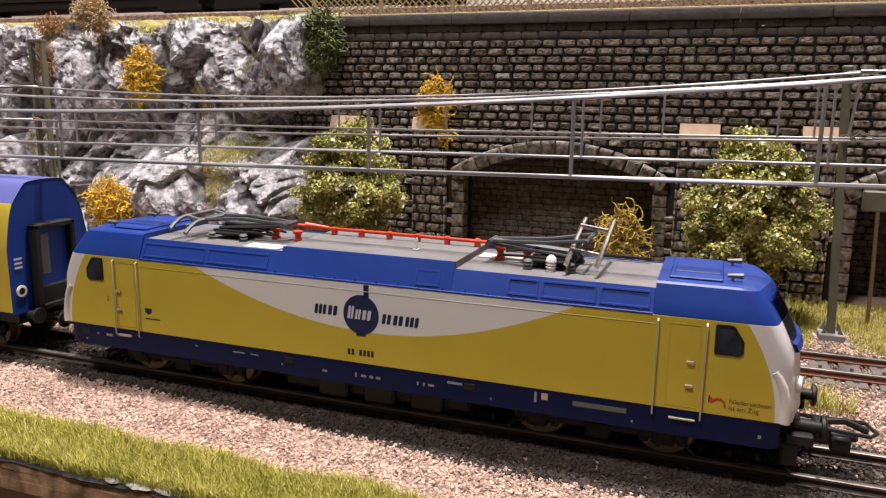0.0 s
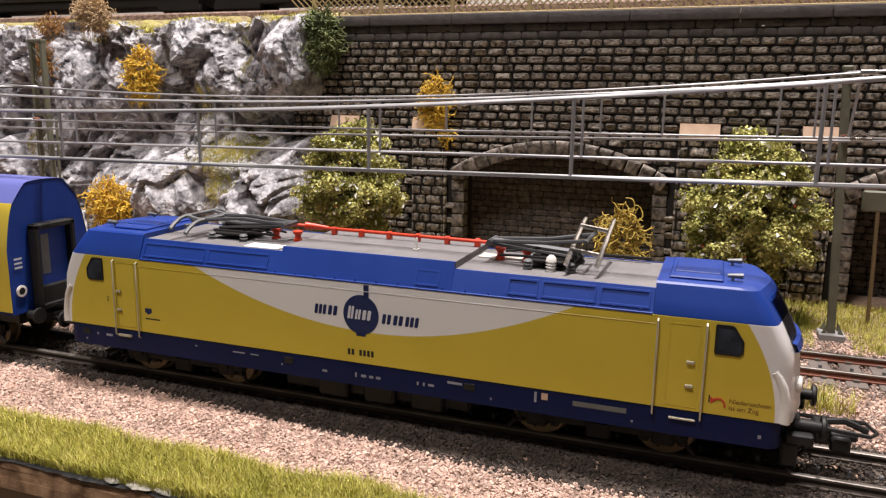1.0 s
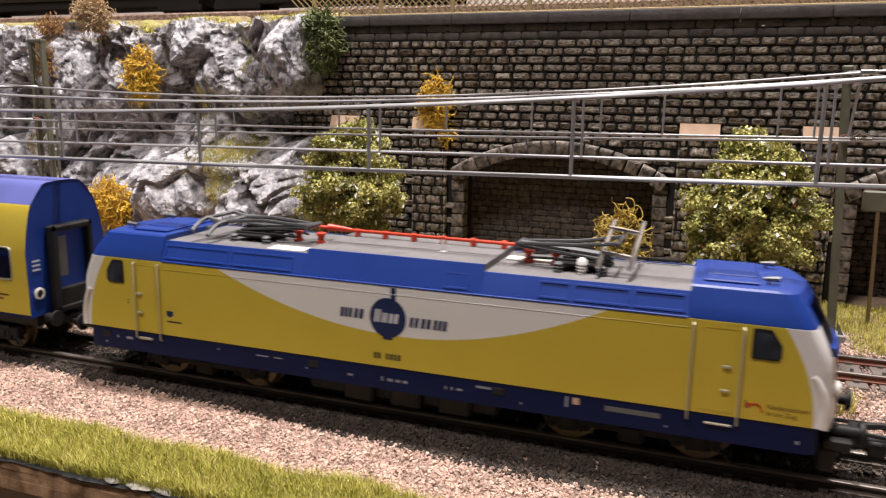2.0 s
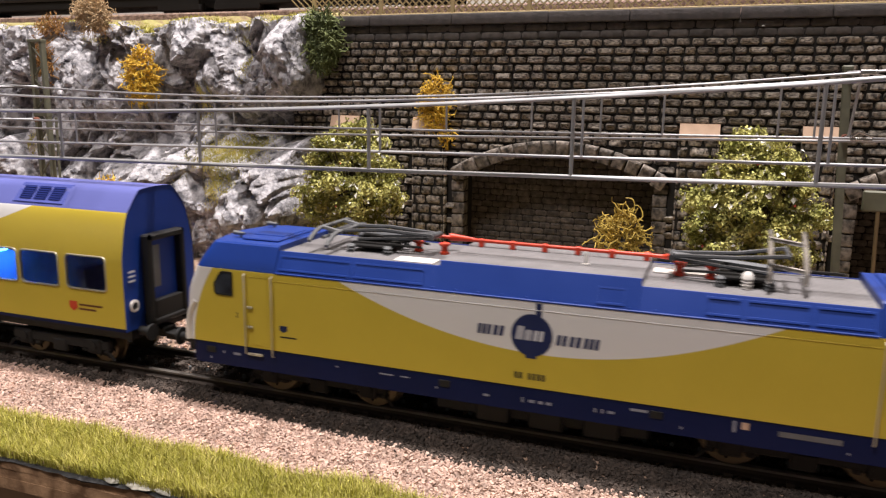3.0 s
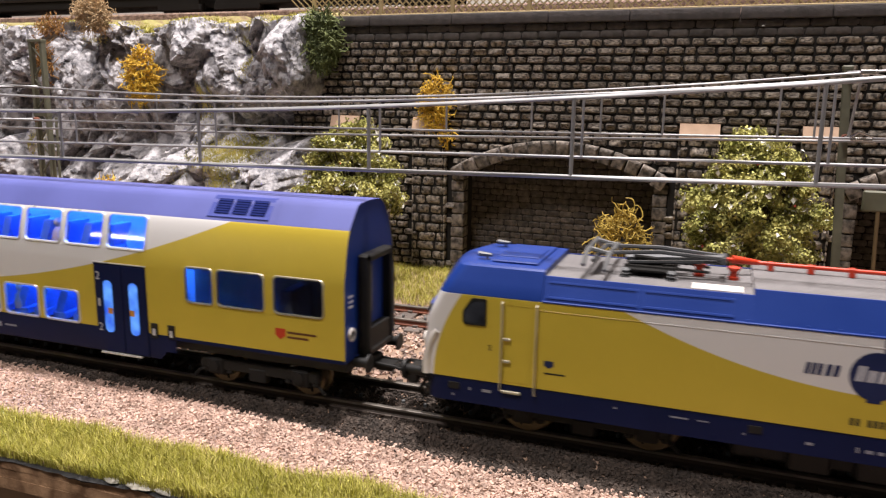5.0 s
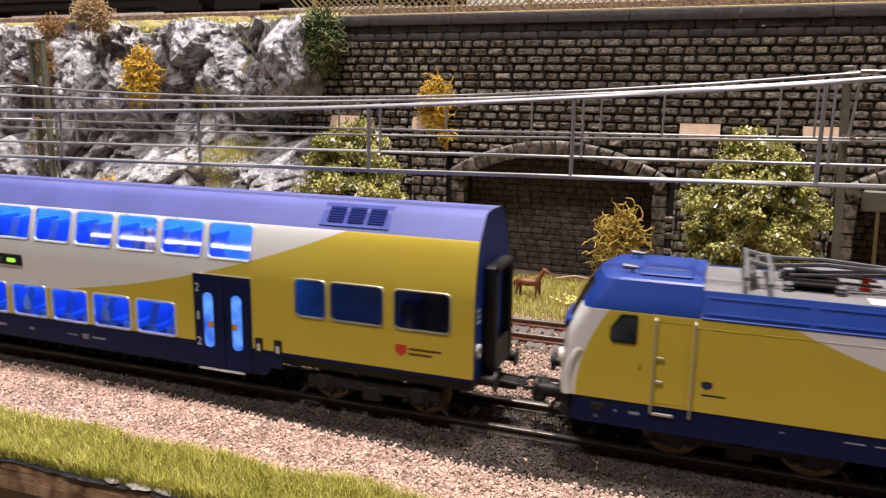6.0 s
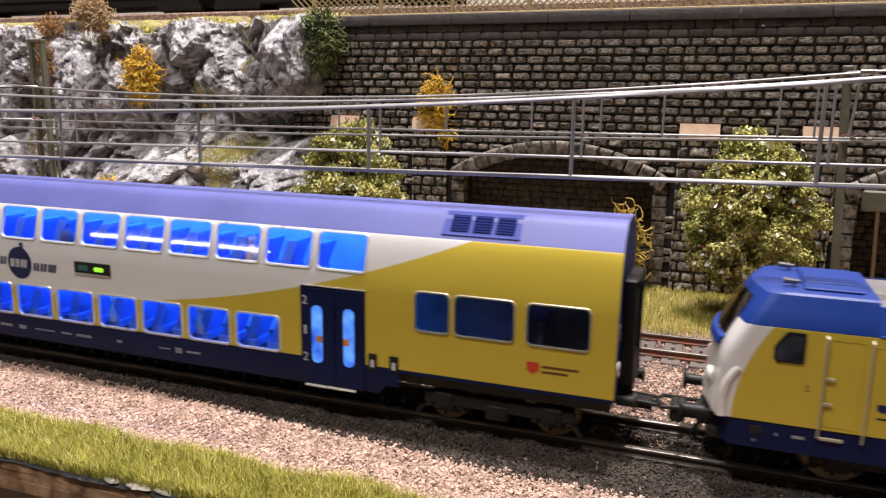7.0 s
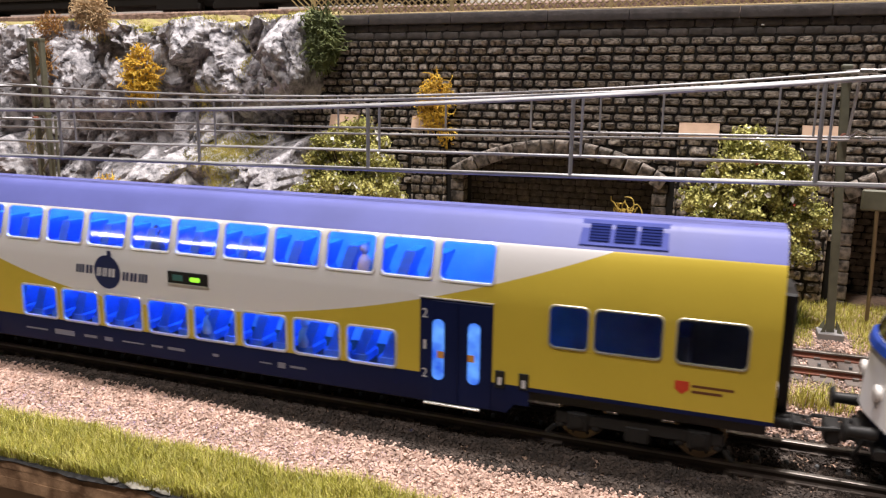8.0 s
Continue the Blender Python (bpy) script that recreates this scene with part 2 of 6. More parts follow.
class Geo:
    """Vertices and faces in millimetres, with a material slot for each face."""

    def __init__(self):
        self.v, self.f, self.m = [], [], []

    def add(self, verts, faces, slot=0):
        n = len(self.v)
        self.v.extend(tuple(p) for p in verts)
        self.f.extend(tuple(i + n for i in fc) for fc in faces)
        self.m.extend([slot] * len(faces))
        return self

    def box(self, x0, x1, y0, y1, z0, z1, slot=0):
        v = [(x, y, z) for z in (z0, z1) for y in (y0, y1) for x in (x0, x1)]
        return self.add(v, [(0, 2, 3, 1), (4, 5, 7, 6), (0, 1, 5, 4), (2, 6, 7, 3), (0, 4, 6, 2), (1, 3, 7, 5)], slot)

    def rbox(self, x0, x1, y0, y1, z0, z1, b=0.3, seg=1, slot=0):
        """A box with bevelled edges."""
        bm = bmesh.new()
        bmesh.ops.create_cube(bm, size=1)
        for v in bm.verts:
            v.co = ((x0 + x1) / 2 + v.co.x * (x1 - x0), (y0 + y1) / 2 + v.co.y * (y1 - y0), (z0 + z1) / 2 + v.co.z * (z1 - z0))
        bmesh.ops.bevel(bm, geom=bm.edges[:], offset=b, segments=seg, affect="EDGES", profile=0.5)
        bm.verts.index_update()
        self.add([v.co[:] for v in bm.verts], [[v.index for v in f.verts] for f in bm.faces], slot)
        bm.free()
        return self

    def loft(self, rings, caps=True, closed=True, slot=0):
        n = len(rings[0])
        v = [p for r in rings for p in r]
        f = []
        for i in range(len(rings) - 1):
            for j in range(n if closed else n - 1):
                a, b = i * n + j, i * n + (j + 1) % n
                f.append((a, b, b + n, a + n))
        if caps:
            f.append(tuple(range(n - 1, -1, -1)))
            f.append(tuple((len(rings) - 1) * n + j for j in range(n)))
        return self.add(v, f, slot)

    def tube(self, pts, r, n=6, slot=0, r1=None):
        """A round bar along points, tapering from r to r1."""
        pts = [Vector(p) for p in pts]
        r1 = r if r1 is None else r1
        rings = []
        side = None
        for i, p in enumerate(pts):
            d = (pts[min(i + 1, len(pts) - 1)] - pts[max(i - 1, 0)]).normalized()
            if side is None:
                side = d.orthogonal().normalized()
            side = (side - d * side.dot(d)).normalized()
            up = d.cross(side)
            rr = r + (r1 - r) * i / max(1, len(pts) - 1)
            rings.append([p + rr * (math.cos(a) * side + math.sin(a) * up) for a in (2 * math.pi * (k + 0.5) / n for k in range(n))])
        return self.loft(rings, slot=slot)

    def lathe(self, profile, at, axis="z", n=16, slot=0):
        """Turned part: profile of (radius, height) along an axis through the point at."""
        rings = []
        for r, h in profile:
            ring = []
            for k in range(n):
                a = 2 * math.pi * k / n
                c, s = r * math.cos(a), r * math.sin(a)
                q = (c, s, h) if axis == "z" else ((s, h, c) if axis == "y" else (h, c, s))
                ring.append((at[0] + q[0], at[1] + q[1], at[2] + q[2]))
            rings.append(ring)
        return self.loft(rings, slot=slot)

    def poly(self, pts, y0, y1, slot=0):
        """An upright plate: outline of (x, z) between the depths y0 and y1."""
        n = len(pts)
        v = [(x, y0, z) for x, z in pts] + [(x, y1, z) for x, z in pts]
        f = [tuple(range(n)), tuple(range(2 * n - 1, n - 1, -1))] + [(i, i + n, (i + 1) % n + n, (i + 1) % n) for i in range(n)]
        return self.add(v, f, slot)


def rrect(x0, x1, z0, z1, r, n=4):
    """Outline of a rounded rectangle in (x, z)."""
    out = []
    for cx, cz, a0 in ((x1 - r, z1 - r, 0), (x0 + r, z1 - r, 90), (x0 + r, z0 + r, 180), (x1 - r, z0 + r, 270)):
        out += [(cx + r * math.cos(radians(a0 + 90 * i / n)), cz + r * math.sin(radians(a0 + 90 * i / n))) for i in range(n + 1)]
    return out


def mesh_of(name, geo, mats, smooth=None):
    me = bpy.data.meshes.new(name)
    v = np.array(geo.v, dtype=float) * K
    v[:, 0] *= XS
    me.from_pydata(v.tolist(), [], geo.f)
    for m in mats if isinstance(mats, (list, tuple)) else [mats]:
        me.materials.append(m)
    if any(geo.m):
        me.polygons.foreach_set("material_index", geo.m)
    if smooth is not None:
        me.polygons.foreach_set("use_smooth", [True] * len(me.polygons))
        me.set_sharp_from_angle(angle=radians(smooth))
    me.update()
    return me


def part(name, geo, mats, parent, label="", smooth=None):
    """Links a mesh as one part under a thing or a part."""
    ob = new(name, mesh_of(name, geo, mats, smooth))
    ob.parent = parent
    return tagged(ob, label)


def thing(name, label, category, group="", kind="", geo=None, mats=None, smooth=None):
    ob = new(name, mesh_of(name, geo, mats, smooth) if geo else None)
    return tagged(ob, label, category, group, kind)


def weld(ob):
    bm = bmesh.new()
    bm.from_mesh(ob.data)
    bmesh.ops.remove_doubles(bm, verts=bm.verts[:], dist=0.00002)
    bm.to_mesh(ob.data)
    bm.free()
    return ob


def fix_normals(ob):
    bm = bmesh.new()
    bm.from_mesh(ob.data)
    bmesh.ops.recalc_face_normals(bm, faces=bm.faces[:])
    bm.to_mesh(ob.data)
    bm.free()
    return ob


rng = random.Random(7)


# ---- room round the layout ----
def room():
    x0, x1, y0, y1, z0, z1 = -5600, 2600, -5800, 700, -1050, 1400
    thing("floor", "brown floor of the hobby room", "floor", kind="structure", geo=Geo().box(x0, x1, y0, y1, z0 - 50, z0), mats=M_FLOOR)
    thing("ceiling", "plain pale ceiling of the hobby room", "ceiling", kind="structure", geo=Geo().box(x0, x1, y0, y1, z1, z1 + 50), mats=M_ROOM)
    for nm, b in (("wall_north", (x0, x1, y1, y1 + 60)), ("wall_south", (x0, x1, y0 - 60, y0)), ("wall_east", (x1, x1 + 60, y0, y1)), ("wall_west", (x0 - 60, x0, y0, y1))):
        thing(nm, "plain cream wall of the hobby room", "wall", kind="structure", geo=Geo().box(*b, z0, z1), mats=M_ROOM)


def tube_lamp(x0, x1, y, z):
    """A fluorescent tube lamp under the ceiling, far behind the eye; the coach windows mirror it."""
    ob = thing("tube_lamp", "white fluorescent tube lamp under the ceiling", "lamp")
    part("housing", Geo().rbox(x0 - 30, x1 + 30, y - 35, y + 35, z + 22, 1400, 4), M_WHITEP, ob, "white lamp housing")
    part("tube", Geo().tube([(x0, y, z), (x1, y, z)], 14, 12), M_FLUO, ob, "glowing white glass tube", smooth=60)
    for x in (x0, x1):
        part("socket", Geo().rbox(x - 14, x + 14, y - 14, y + 14, z - 12, z + 22.2, 2), M_WHITEP, ob)


def smooth01(a, b, t):
    t = min(1.0, max(0.0, (t - a) / (b - a)))
    return t * t * (3 - 2 * t)


def ground_z(x, y):
    """Height of the layout's lower ground in millimetres."""
    z = -8.2 + 1.6 * smooth01(-53, -40, y) + 2.9 * smooth01(-40, -19, y)
    z += 0.7 * smooth01(88, 104, y) + 0.7 * smooth01(-21, -14, y) * smooth01(21, 14, y)
    return z + 0.5 * noise.noise(Vector((x * 0.05, y * 0.05, 3.1))) * smooth01(-54, -47, y)


def ground():
    xs, ys = np.arange(-480, 321, 4.0), np.concatenate([np.arange(-55.2, 160, 3.0), np.arange(160, 321, 20.0)])
    v = [(x, y, ground_z(x, y)) for y in ys for x in xs]
    n = len(xs)
    f = [(j * n + i, j * n + i + 1, (j + 1) * n + i + 1, (j + 1) * n + i) for j in range(len(ys) - 1) for i in range(n - 1)]
    thing("ground", "brown scattered earth of the model layout", "ground", kind="structure", geo=Geo().add(v, f), mats=M_GROUND, smooth=60)


def baseboard():
    """Plywood board under the layout, its plaster rim, and the timber below it."""
    ob = thing("layout_board", "brown plywood board edge carrying the layout", "board", kind="structure")
    g = Geo()
    for i, (z0, z1) in enumerate(((-16.5, -13.6), (-13.6, -11.2), (-11.2, -9.0))):
        rings = []
        for k in range(101):
            x = -480 + 8 * k
            w = 0.5 * noise.noise(Vector((x * 0.06, i * 7.3, 0.5))) + 0.25 * noise.noise(Vector((x * 0.4, i * 3.3, 0.9)))
            y0 = -56.9 + 0.25 * i + w
            rings.append([(x, y0, z0), (x, 310, z0), (x, 310, z1 - 0.05), (x, y0 + 0.2, z1 - 0.05)])
        g.loft(rings)
    fix_normals(part("board", g, M_WOOD, ob))
    g = Geo()
    rings = []
    for k in range(401):
        x = -480 + 2 * k
        w = noise.noise(Vector((x * 0.07, 1.2, 0.5))) + 0.6 * noise.noise(Vector((x * 0.3, 4.2, 0.5)))
        y0, zt = -56.3 + 0.9 * w, -8.2 + 0.5 * noise.noise(Vector((x * 0.11, 9.0, 2.0)))
        rings.append([(x, y0 - 0.3, -9.3 + 0.5 * w), (x, y0 - 0.5, zt - 0.9), (x, y0 + 0.9, zt - 0.2), (x, -53.3, zt - 0.1), (x, -52.8, -9.2)])
    g.loft(rings)
    fix_normals(part("plaster_rim", g, M_TAR, ob, "dark ragged cloth and plaster rim", smooth=50))
    g = Geo()
    r = random.Random(3)
    for k in range(4):
        x = -47 + k * 4.6 + r.uniform(-1.5, 1.5)
        l, h = r.uniform(1.6, 3.2), r.uniform(0.3, 0.6)
        g.loft([[(x + l * math.cos(a) * s * r.uniform(0.7, 1.2), -55.5 + 1.6 * math.sin(a) * s + r.uniform(-.3, .3), -8.0 + h * q) for a in (0, .7, 1.4, 2.1, 2.8, 3.5, 4.2, 4.9, 5.6)]
                for s, q in ((1, -0.6), (0.9, 0.5), (0.4, 1))])
    part("plaster_lump", g, M_PLASTER, ob, "pale torn plaster lumps", smooth=70)
    g = Geo().rbox(-480, 320, -53, -26, -30, -17, 1.0)
    part("timber", g, M_WOODL, ob, "pale planed timber under the board")
    g = Geo().box(-480, 320, -40, 300, -60, -31)
    part("frame", g, M_DARK, ob, "dark frame under the layout")
    for x in (-440, 280):
        for y in (-20, 270):
            part("leg", Geo().rbox(x - 22, x + 22, y - 18, y + 28, -1050, -60, 2), M_WOODL, ob, "square timber leg")


# ---- tracks ----
def track(yc, near):
    name = "track_1" if near else "track_2"
    ob = thing(name, "model railway track with " + ("dark brown sleepers" if near else "grey sleepers and rusty rails"), "track", kind="structure")
    x0, x1 = -470, 310
    for s in (-1, 1):
        y = yc + s * 8.65
        g = Geo()
        prof = [(-1.3, -2.5), (1.3, -2.5), (1.3, -2.1), (0.35, -1.7), (0.35, -0.9), (0.8, -0.65), (0.8, -0.12), (0.55, 0.0),
                (-0.55, 0.0), (-0.8, -0.12), (-0.8, -0.65), (-0.35, -0.9), (-0.35, -1.7), (-1.3, -2.1)]
        n = len(prof)
        g.loft([[(x, y + a, b) for a, b in prof] for x in (x0, x1)])
        g.m = [1 if 4 <= i <= 9 else 0 for i in range(n)] + [0, 0]
        part("rail", g, [M_RAILDK if near else M_RUST, M_RAIL], ob)
    pitch = 6.6 if near else 9.2
    w = 2.3 if near else 6.2
    top = Geo().rbox(-w / 2, w / 2, -14.5, 14.5, -4.4, -2.55, 0.25)
    for s in (-1, 1):
        for t in (-1, 1):
            top.box(-0.9, 0.9, s * 8.65 + t * 1.75 - 0.5, s * 8.65 + t * 1.75 + 0.5, -2.6, -1.75)
    if not near:
        for s in (-1, 1):
            top.box(-0.8, 0.8, s * 3.6 - 0.7, s * 3.6 + 0.7, -2.6, -2.5)
    me = mesh_of("sleeper", top, M_TIE if near else M_TIE2)
    k = 0
    x = -300 if near else -140
    while x < 230:
        o = new("sleeper", me)
        o.parent = ob
        o.location = (x * K, yc * K, 0)
        x += pitch
        k += 1
    g = Geo()
    x = -300 if near else -140
    while x < 230:
        g.lathe([(0.55, -2.6), (0.55, -1.6), (0.3, -1.35)], (x, yc, 0), n=6)
        x += pitch
    part("contact_stud", g, M_GREYM, ob, "row of small steel centre studs")["kind"] = "stuff"


def ballast():
    """Loose stones, thousands of them: pinkish on the shoulders, dark brown in the track bed, which is widened to paint
    in the train's shade.
    """
    r = random.Random(11)
    base = []
    for k in range(10):
        pts = [Vector((sx, sy, sz)) for sz in (-1, 1) for sy in (-1, 1) for sx in (-1, 1)]
        base.append([tuple(c * r.uniform(0.55, 1.15) for c in p) for p in pts])
    fc = [(0, 2, 3, 1), (4, 5, 7, 6), (0, 1, 5, 4), (2, 6, 7, 3), (0, 4, 6, 2), (1, 3, 7, 5)]
    g = Geo()

    def strew(n, x0, x1, y0, y1, size, dens):
        for k in range(n):
            x, y = r.uniform(x0, x1), r.uniform(y0, y1)
            if not dens(x, y):
                continue
            s = size * r.uniform(0.6, 1.25)
            rot = Euler((r.uniform(0, 6.3), r.uniform(0, 6.3), r.uniform(0, 6.3))).to_matrix()
            z = ground_z(x, y) + 0.1 * s + r.uniform(0, 0.5)
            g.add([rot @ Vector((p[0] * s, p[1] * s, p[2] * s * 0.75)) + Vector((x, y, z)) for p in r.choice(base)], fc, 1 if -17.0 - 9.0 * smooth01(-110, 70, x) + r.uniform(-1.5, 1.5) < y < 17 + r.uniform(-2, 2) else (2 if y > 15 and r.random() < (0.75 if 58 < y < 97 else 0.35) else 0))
    edge = lambda x: -41.0 + 2.5 * noise.noise(Vector((x * 0.05, 0, 0)))
    strew(44000, -170, 125, -46, -12, 0.43, lambda x, y: y > edge(x) + r.uniform(-2, 1))
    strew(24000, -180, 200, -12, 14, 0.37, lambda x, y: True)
    strew(24000, 20, 200, 14, 100, 0.44, lambda x, y: y < 96 + r.uniform(-3, 2))
    strew(1600, 110, 142, 96, 121, 0.5, lambda x, y: abs(x - 124.5) < 9 + r.uniform(-2, 3) + max(0, 104 - y))
    strew(5000, -150, 20, 14, 99, 0.7, lambda x, y: y < 96)
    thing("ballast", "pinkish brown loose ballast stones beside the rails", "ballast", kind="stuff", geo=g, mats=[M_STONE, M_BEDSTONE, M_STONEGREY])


# ---- retaining wall with blind arches ----
WF, XL, XR, ZB, ZT = 152.0, -132.0, 215.0, -5.0, 102.0
ARCHES = [(-5.2, 46.9), (150.5, 46.9)]
RISE, SPRING = 13.5, 41.8
RAD = (46.9 ** 2 + RISE ** 2) / (2 * RISE)
PILASTERS = [(-110.5, -97.0), (-69.6, -54.6), (44.5, 58.8), (88.9, 100.6), (199.0, 213.0)]


def arch_z(x, inner=0.0):
    """Height of the arch's extrados (less inner) above x, or None beside the arches."""
    for c, h in ARCHES:
        if abs(x - c) < h - inner:
            return SPRING + RISE - RAD + math.sqrt((RAD - inner) ** 2 - (x - c) ** 2)
    return None


def in_opening(x, z, grow=0.0):
    for c, h in ARCHES:
        if abs(x - c) < h - 4 + grow and z < 39:
            return True
    a = arch_z(x)
    return a is not None and z < a + grow


def brick_mesh(r):
    """A cushion-faced stone of unit width and height; its face looks towards -y, one unit of relief deep."""
    us = (0, 0.13, 0.5, 0.87, 1)
    vs = (0, 0.2, 0.8, 1)
    v = []
    for j, b in enumerate(vs):
        for i, a in enumerate(us):
            e = i in (0, 4) or j in (0, 3)
            c = i in (0, 4) and j in (0, 3)
            u, w = (a - 0.5) * (0.86 if c else 1), (b - 0.5) * (0.72 if c else 1)
            v.append((u + r.uniform(-.03, .03), -(0.15 if c else 0.3 if e else 1.0 + r.uniform(-0.35, 0.4)), w + r.uniform(-.06, .06)))
    for j, b in ((0, 0), (0, 1), (1, 1), (1, 0)):
        v.append((j - 0.5, 0.6, b - 0.5))
    f = [(j * 5 + i, j * 5 + i + 1, (j + 1) * 5 + i + 1, (j + 1) * 5 + i) for j in range(3) for i in range(4)]
    n = 20
    f += [(0, 5, 10, 15, n + 1, n), (19, 14, 9, 4, n + 3, n + 2), (15, 16, 17, 18, 19, n + 2, n + 1), (4, 3, 2, 1, 0, n, n + 3)]
    return v, f


_r = random.Random(5)
BRICKS = [brick_mesh(_r) for k in range(14)]


def courses(x0, x1, z0, z1, pitch, wmin, wmax, r):
    z, row = z0, 0
    while z < z1 - 0.5:
        x = x0 - r.uniform(0, wmax)
        while x < x1:
            w = r.uniform(wmin, wmax)
            a, b = max(x, x0), min(x + w, x1)
            if b - a > 1.2:
                yield (a + b) / 2, z + pitch / 2, b - a, pitch
            x += w
        z += pitch
        row += 1


def stones(geo, cells, y, relief, r, gap=0.82):
    for x, z, w, h in cells:
        bv, bf = r.choice(BRICKS)
        d = relief * r.uniform(0.75, 1.2)
        geo.add([(x + p[0] * (w - gap), y + p[1] * d, z + p[2] * (h - gap)) for p in bv], bf)


def arcade():
    ob = thing("wall_arcade", "dark grey cut-stone retaining wall with blind arches", "wall", kind="structure")
    set_back(ob)
    # core with the openings cut through its face
    g = Geo()
    xs = np.arange(XL, XR + 0.01, 1.0)
    niche = 15.0
    for a, b in zip(xs[:-1], xs[1:]):
        m = (a + b) / 2
        lo = [arch_z(t, 5.5) if any(abs(m - c) < h - 6 for c, h in ARCHES) else ZB for t in (a, b)]
        lo = [ZB if t is None else t for t in lo]
        op = any(abs(m - c) < h - 6 for c, h in ARCHES)
        g.add([(a, WF, lo[0]), (b, WF, lo[1]), (b, WF, ZT), (a, WF, ZT)], [(0, 1, 2, 3)])
        if op:
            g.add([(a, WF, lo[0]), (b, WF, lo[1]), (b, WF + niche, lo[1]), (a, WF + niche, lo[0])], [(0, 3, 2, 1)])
        g.add([(a, WF + 25, ZB), (b, WF + 25, ZB), (b, WF + 25, ZT), (a, WF + 25, ZT)], [(0, 3, 2, 1)])
    for c, h in ARCHES:
        for s in (-1, 1):
            x = c + s * (h - 6)
            g.add([(x, WF, ZB), (x, WF + niche, ZB), (x, WF + niche, 44), (x, WF, 44)], [(0, 1, 2, 3) if s < 0 else (3, 2, 1, 0)])
    g.add([(XL, WF, ZT), (XR, WF, ZT), (XR, WF + 25, ZT), (XL, WF + 25, ZT)], [(0, 1, 2, 3)])
    for x in (XL, XR):
        g.add([(x, WF, ZB), (x, WF + 25, ZB), (x, WF + 25, ZT), (x, WF, ZT)], [(0, 1, 2, 3)])
    part("core", g, M_MORTAR, ob, "dark recessed mortar core")
    # niche back walls, their stones coloured for the shade of the arch
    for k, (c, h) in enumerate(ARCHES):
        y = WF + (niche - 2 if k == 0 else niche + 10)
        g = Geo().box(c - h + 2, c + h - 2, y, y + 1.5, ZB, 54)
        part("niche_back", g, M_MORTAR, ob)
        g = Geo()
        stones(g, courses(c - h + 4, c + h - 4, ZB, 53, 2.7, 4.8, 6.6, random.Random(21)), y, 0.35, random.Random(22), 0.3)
        part("niche_stones", g, M_BRICKD, ob, "smooth niche stonework, darkened for the shade of the arch")["kind"] = "stuff"
    # face stones: the stretch above the middle arch as single stones, the rest joined
    shared = []
    for k, (bv, bf) in enumerate(BRICKS):
        q = Geo().add(bv, bf)
        shared.append(mesh_of("stone", q, M_BRICK, 50))
    r = random.Random(31)
    g = Geo()
    count = 0
    for x, z, w, h in courses(XL, XR, ZB, ZT - 0.2, 3.25, 4.6, 8.4, r):
        if in_opening(x, z, 0.2) or z > 95.7:
            continue
        if any(a - 0.5 < x < b + 0.5 and z < 57 for a, b in PILASTERS):
            continue
        if -22 < x < 100 and 60 < z < 100 and count < 290:
            o = new("stone", r.choice(shared))
            o.parent = ob
            o.location = (x * K, WF * K, z * K)
            o.scale = (w - 0.82, 1.3 * r.uniform(0.75, 1.2), h - 0.82)
            count += 1
        else:
            stones(g, [(x, z, w, h)], WF, 1.3, r)
    part("stone_field", g, M_BRICKI, ob, smooth=50)["kind"] = "stuff"
    # the two top courses are flatter, longer and darker
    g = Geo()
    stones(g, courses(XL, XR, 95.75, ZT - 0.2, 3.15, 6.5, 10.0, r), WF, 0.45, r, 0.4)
    part("top_course_stones", g, M_BRICKT, ob, "flat dark top courses", smooth=50)["kind"] = "stuff"
    # arch rings and jambs
    vs = []
    for c, h in ARCHES:
        half = math.asin(h / RAD)
        n = 16
        zc = SPRING + RISE - RAD
        for i in range(n):
            a0, a1 = -half + 2 * half * i / n + 0.004, -half + 2 * half * (i + 1) / n - 0.004
            q = Geo()
            ring = []
            for rad, y in ((RAD - 5.8, WF - 3.2), (RAD - 1.3, WF - 4.6), (RAD - 0.3, WF - 4.4), (RAD + 0.1, WF - 3.8), (RAD + 0.1, WF + 6), (RAD - 5.8, WF + 6)):
                ring.append((rad, y))
            rings = []
            for a in (a0, a0 + 0.006, (a0 + a1) / 2, a1 - 0.006, a1):
                e = 0.5 if a in (a0, a1) else r.uniform(-0.25, 0.15)
                rings.append([(c + rr * math.sin(a), y + (e if y < WF else 0), zc + rr * math.cos(a) + r.uniform(-.1, .1)) for rr, y in ring])
            q.loft(rings)
            part("voussoir", q, M_VOUS, ob, smooth=50)
        for s in (-1, 1):
            x = c + s * (h - 3.4)
            z = ZB
            while z < 37.5:
                hh = r.uniform(4.2, 5.8)
                q = Geo()
                z1 = min(z + hh, 39.5)
                q.rbox(x - 2.9 + r.uniform(-.2, .2), x + 2.9 + r.uniform(-.2, .2), WF - 1.5 + r.uniform(-.3, .3), WF + 6, z + 0.15, z1 - 0.15, 0.55, 2)
                part("jamb_stone", q, M_VOUS, ob, smooth=60)
                z += hh
    # pilasters with caps
    for a, b in PILASTERS:
        pil = part("pilaster", Geo().box(a, b, WF - 3.2, WF + 1, ZB, 57.5), M_MORTAR, ob)
        q = Geo()
        stones(q, courses(a, b, ZB + 2.5, 57.4, 4.1, 5.0, 9.0, r), WF - 3.2, 0.9, r)
        # return faces
        for z in np.arange(ZB + 2.5, 55, 4.1):
            for x, s in ((a, -1), (b, 1)):
                q.rbox(x - 0.5, x + 0.5, WF - 3.3, WF + 0.2, z + 0.2, z + 3.8, 0.3)
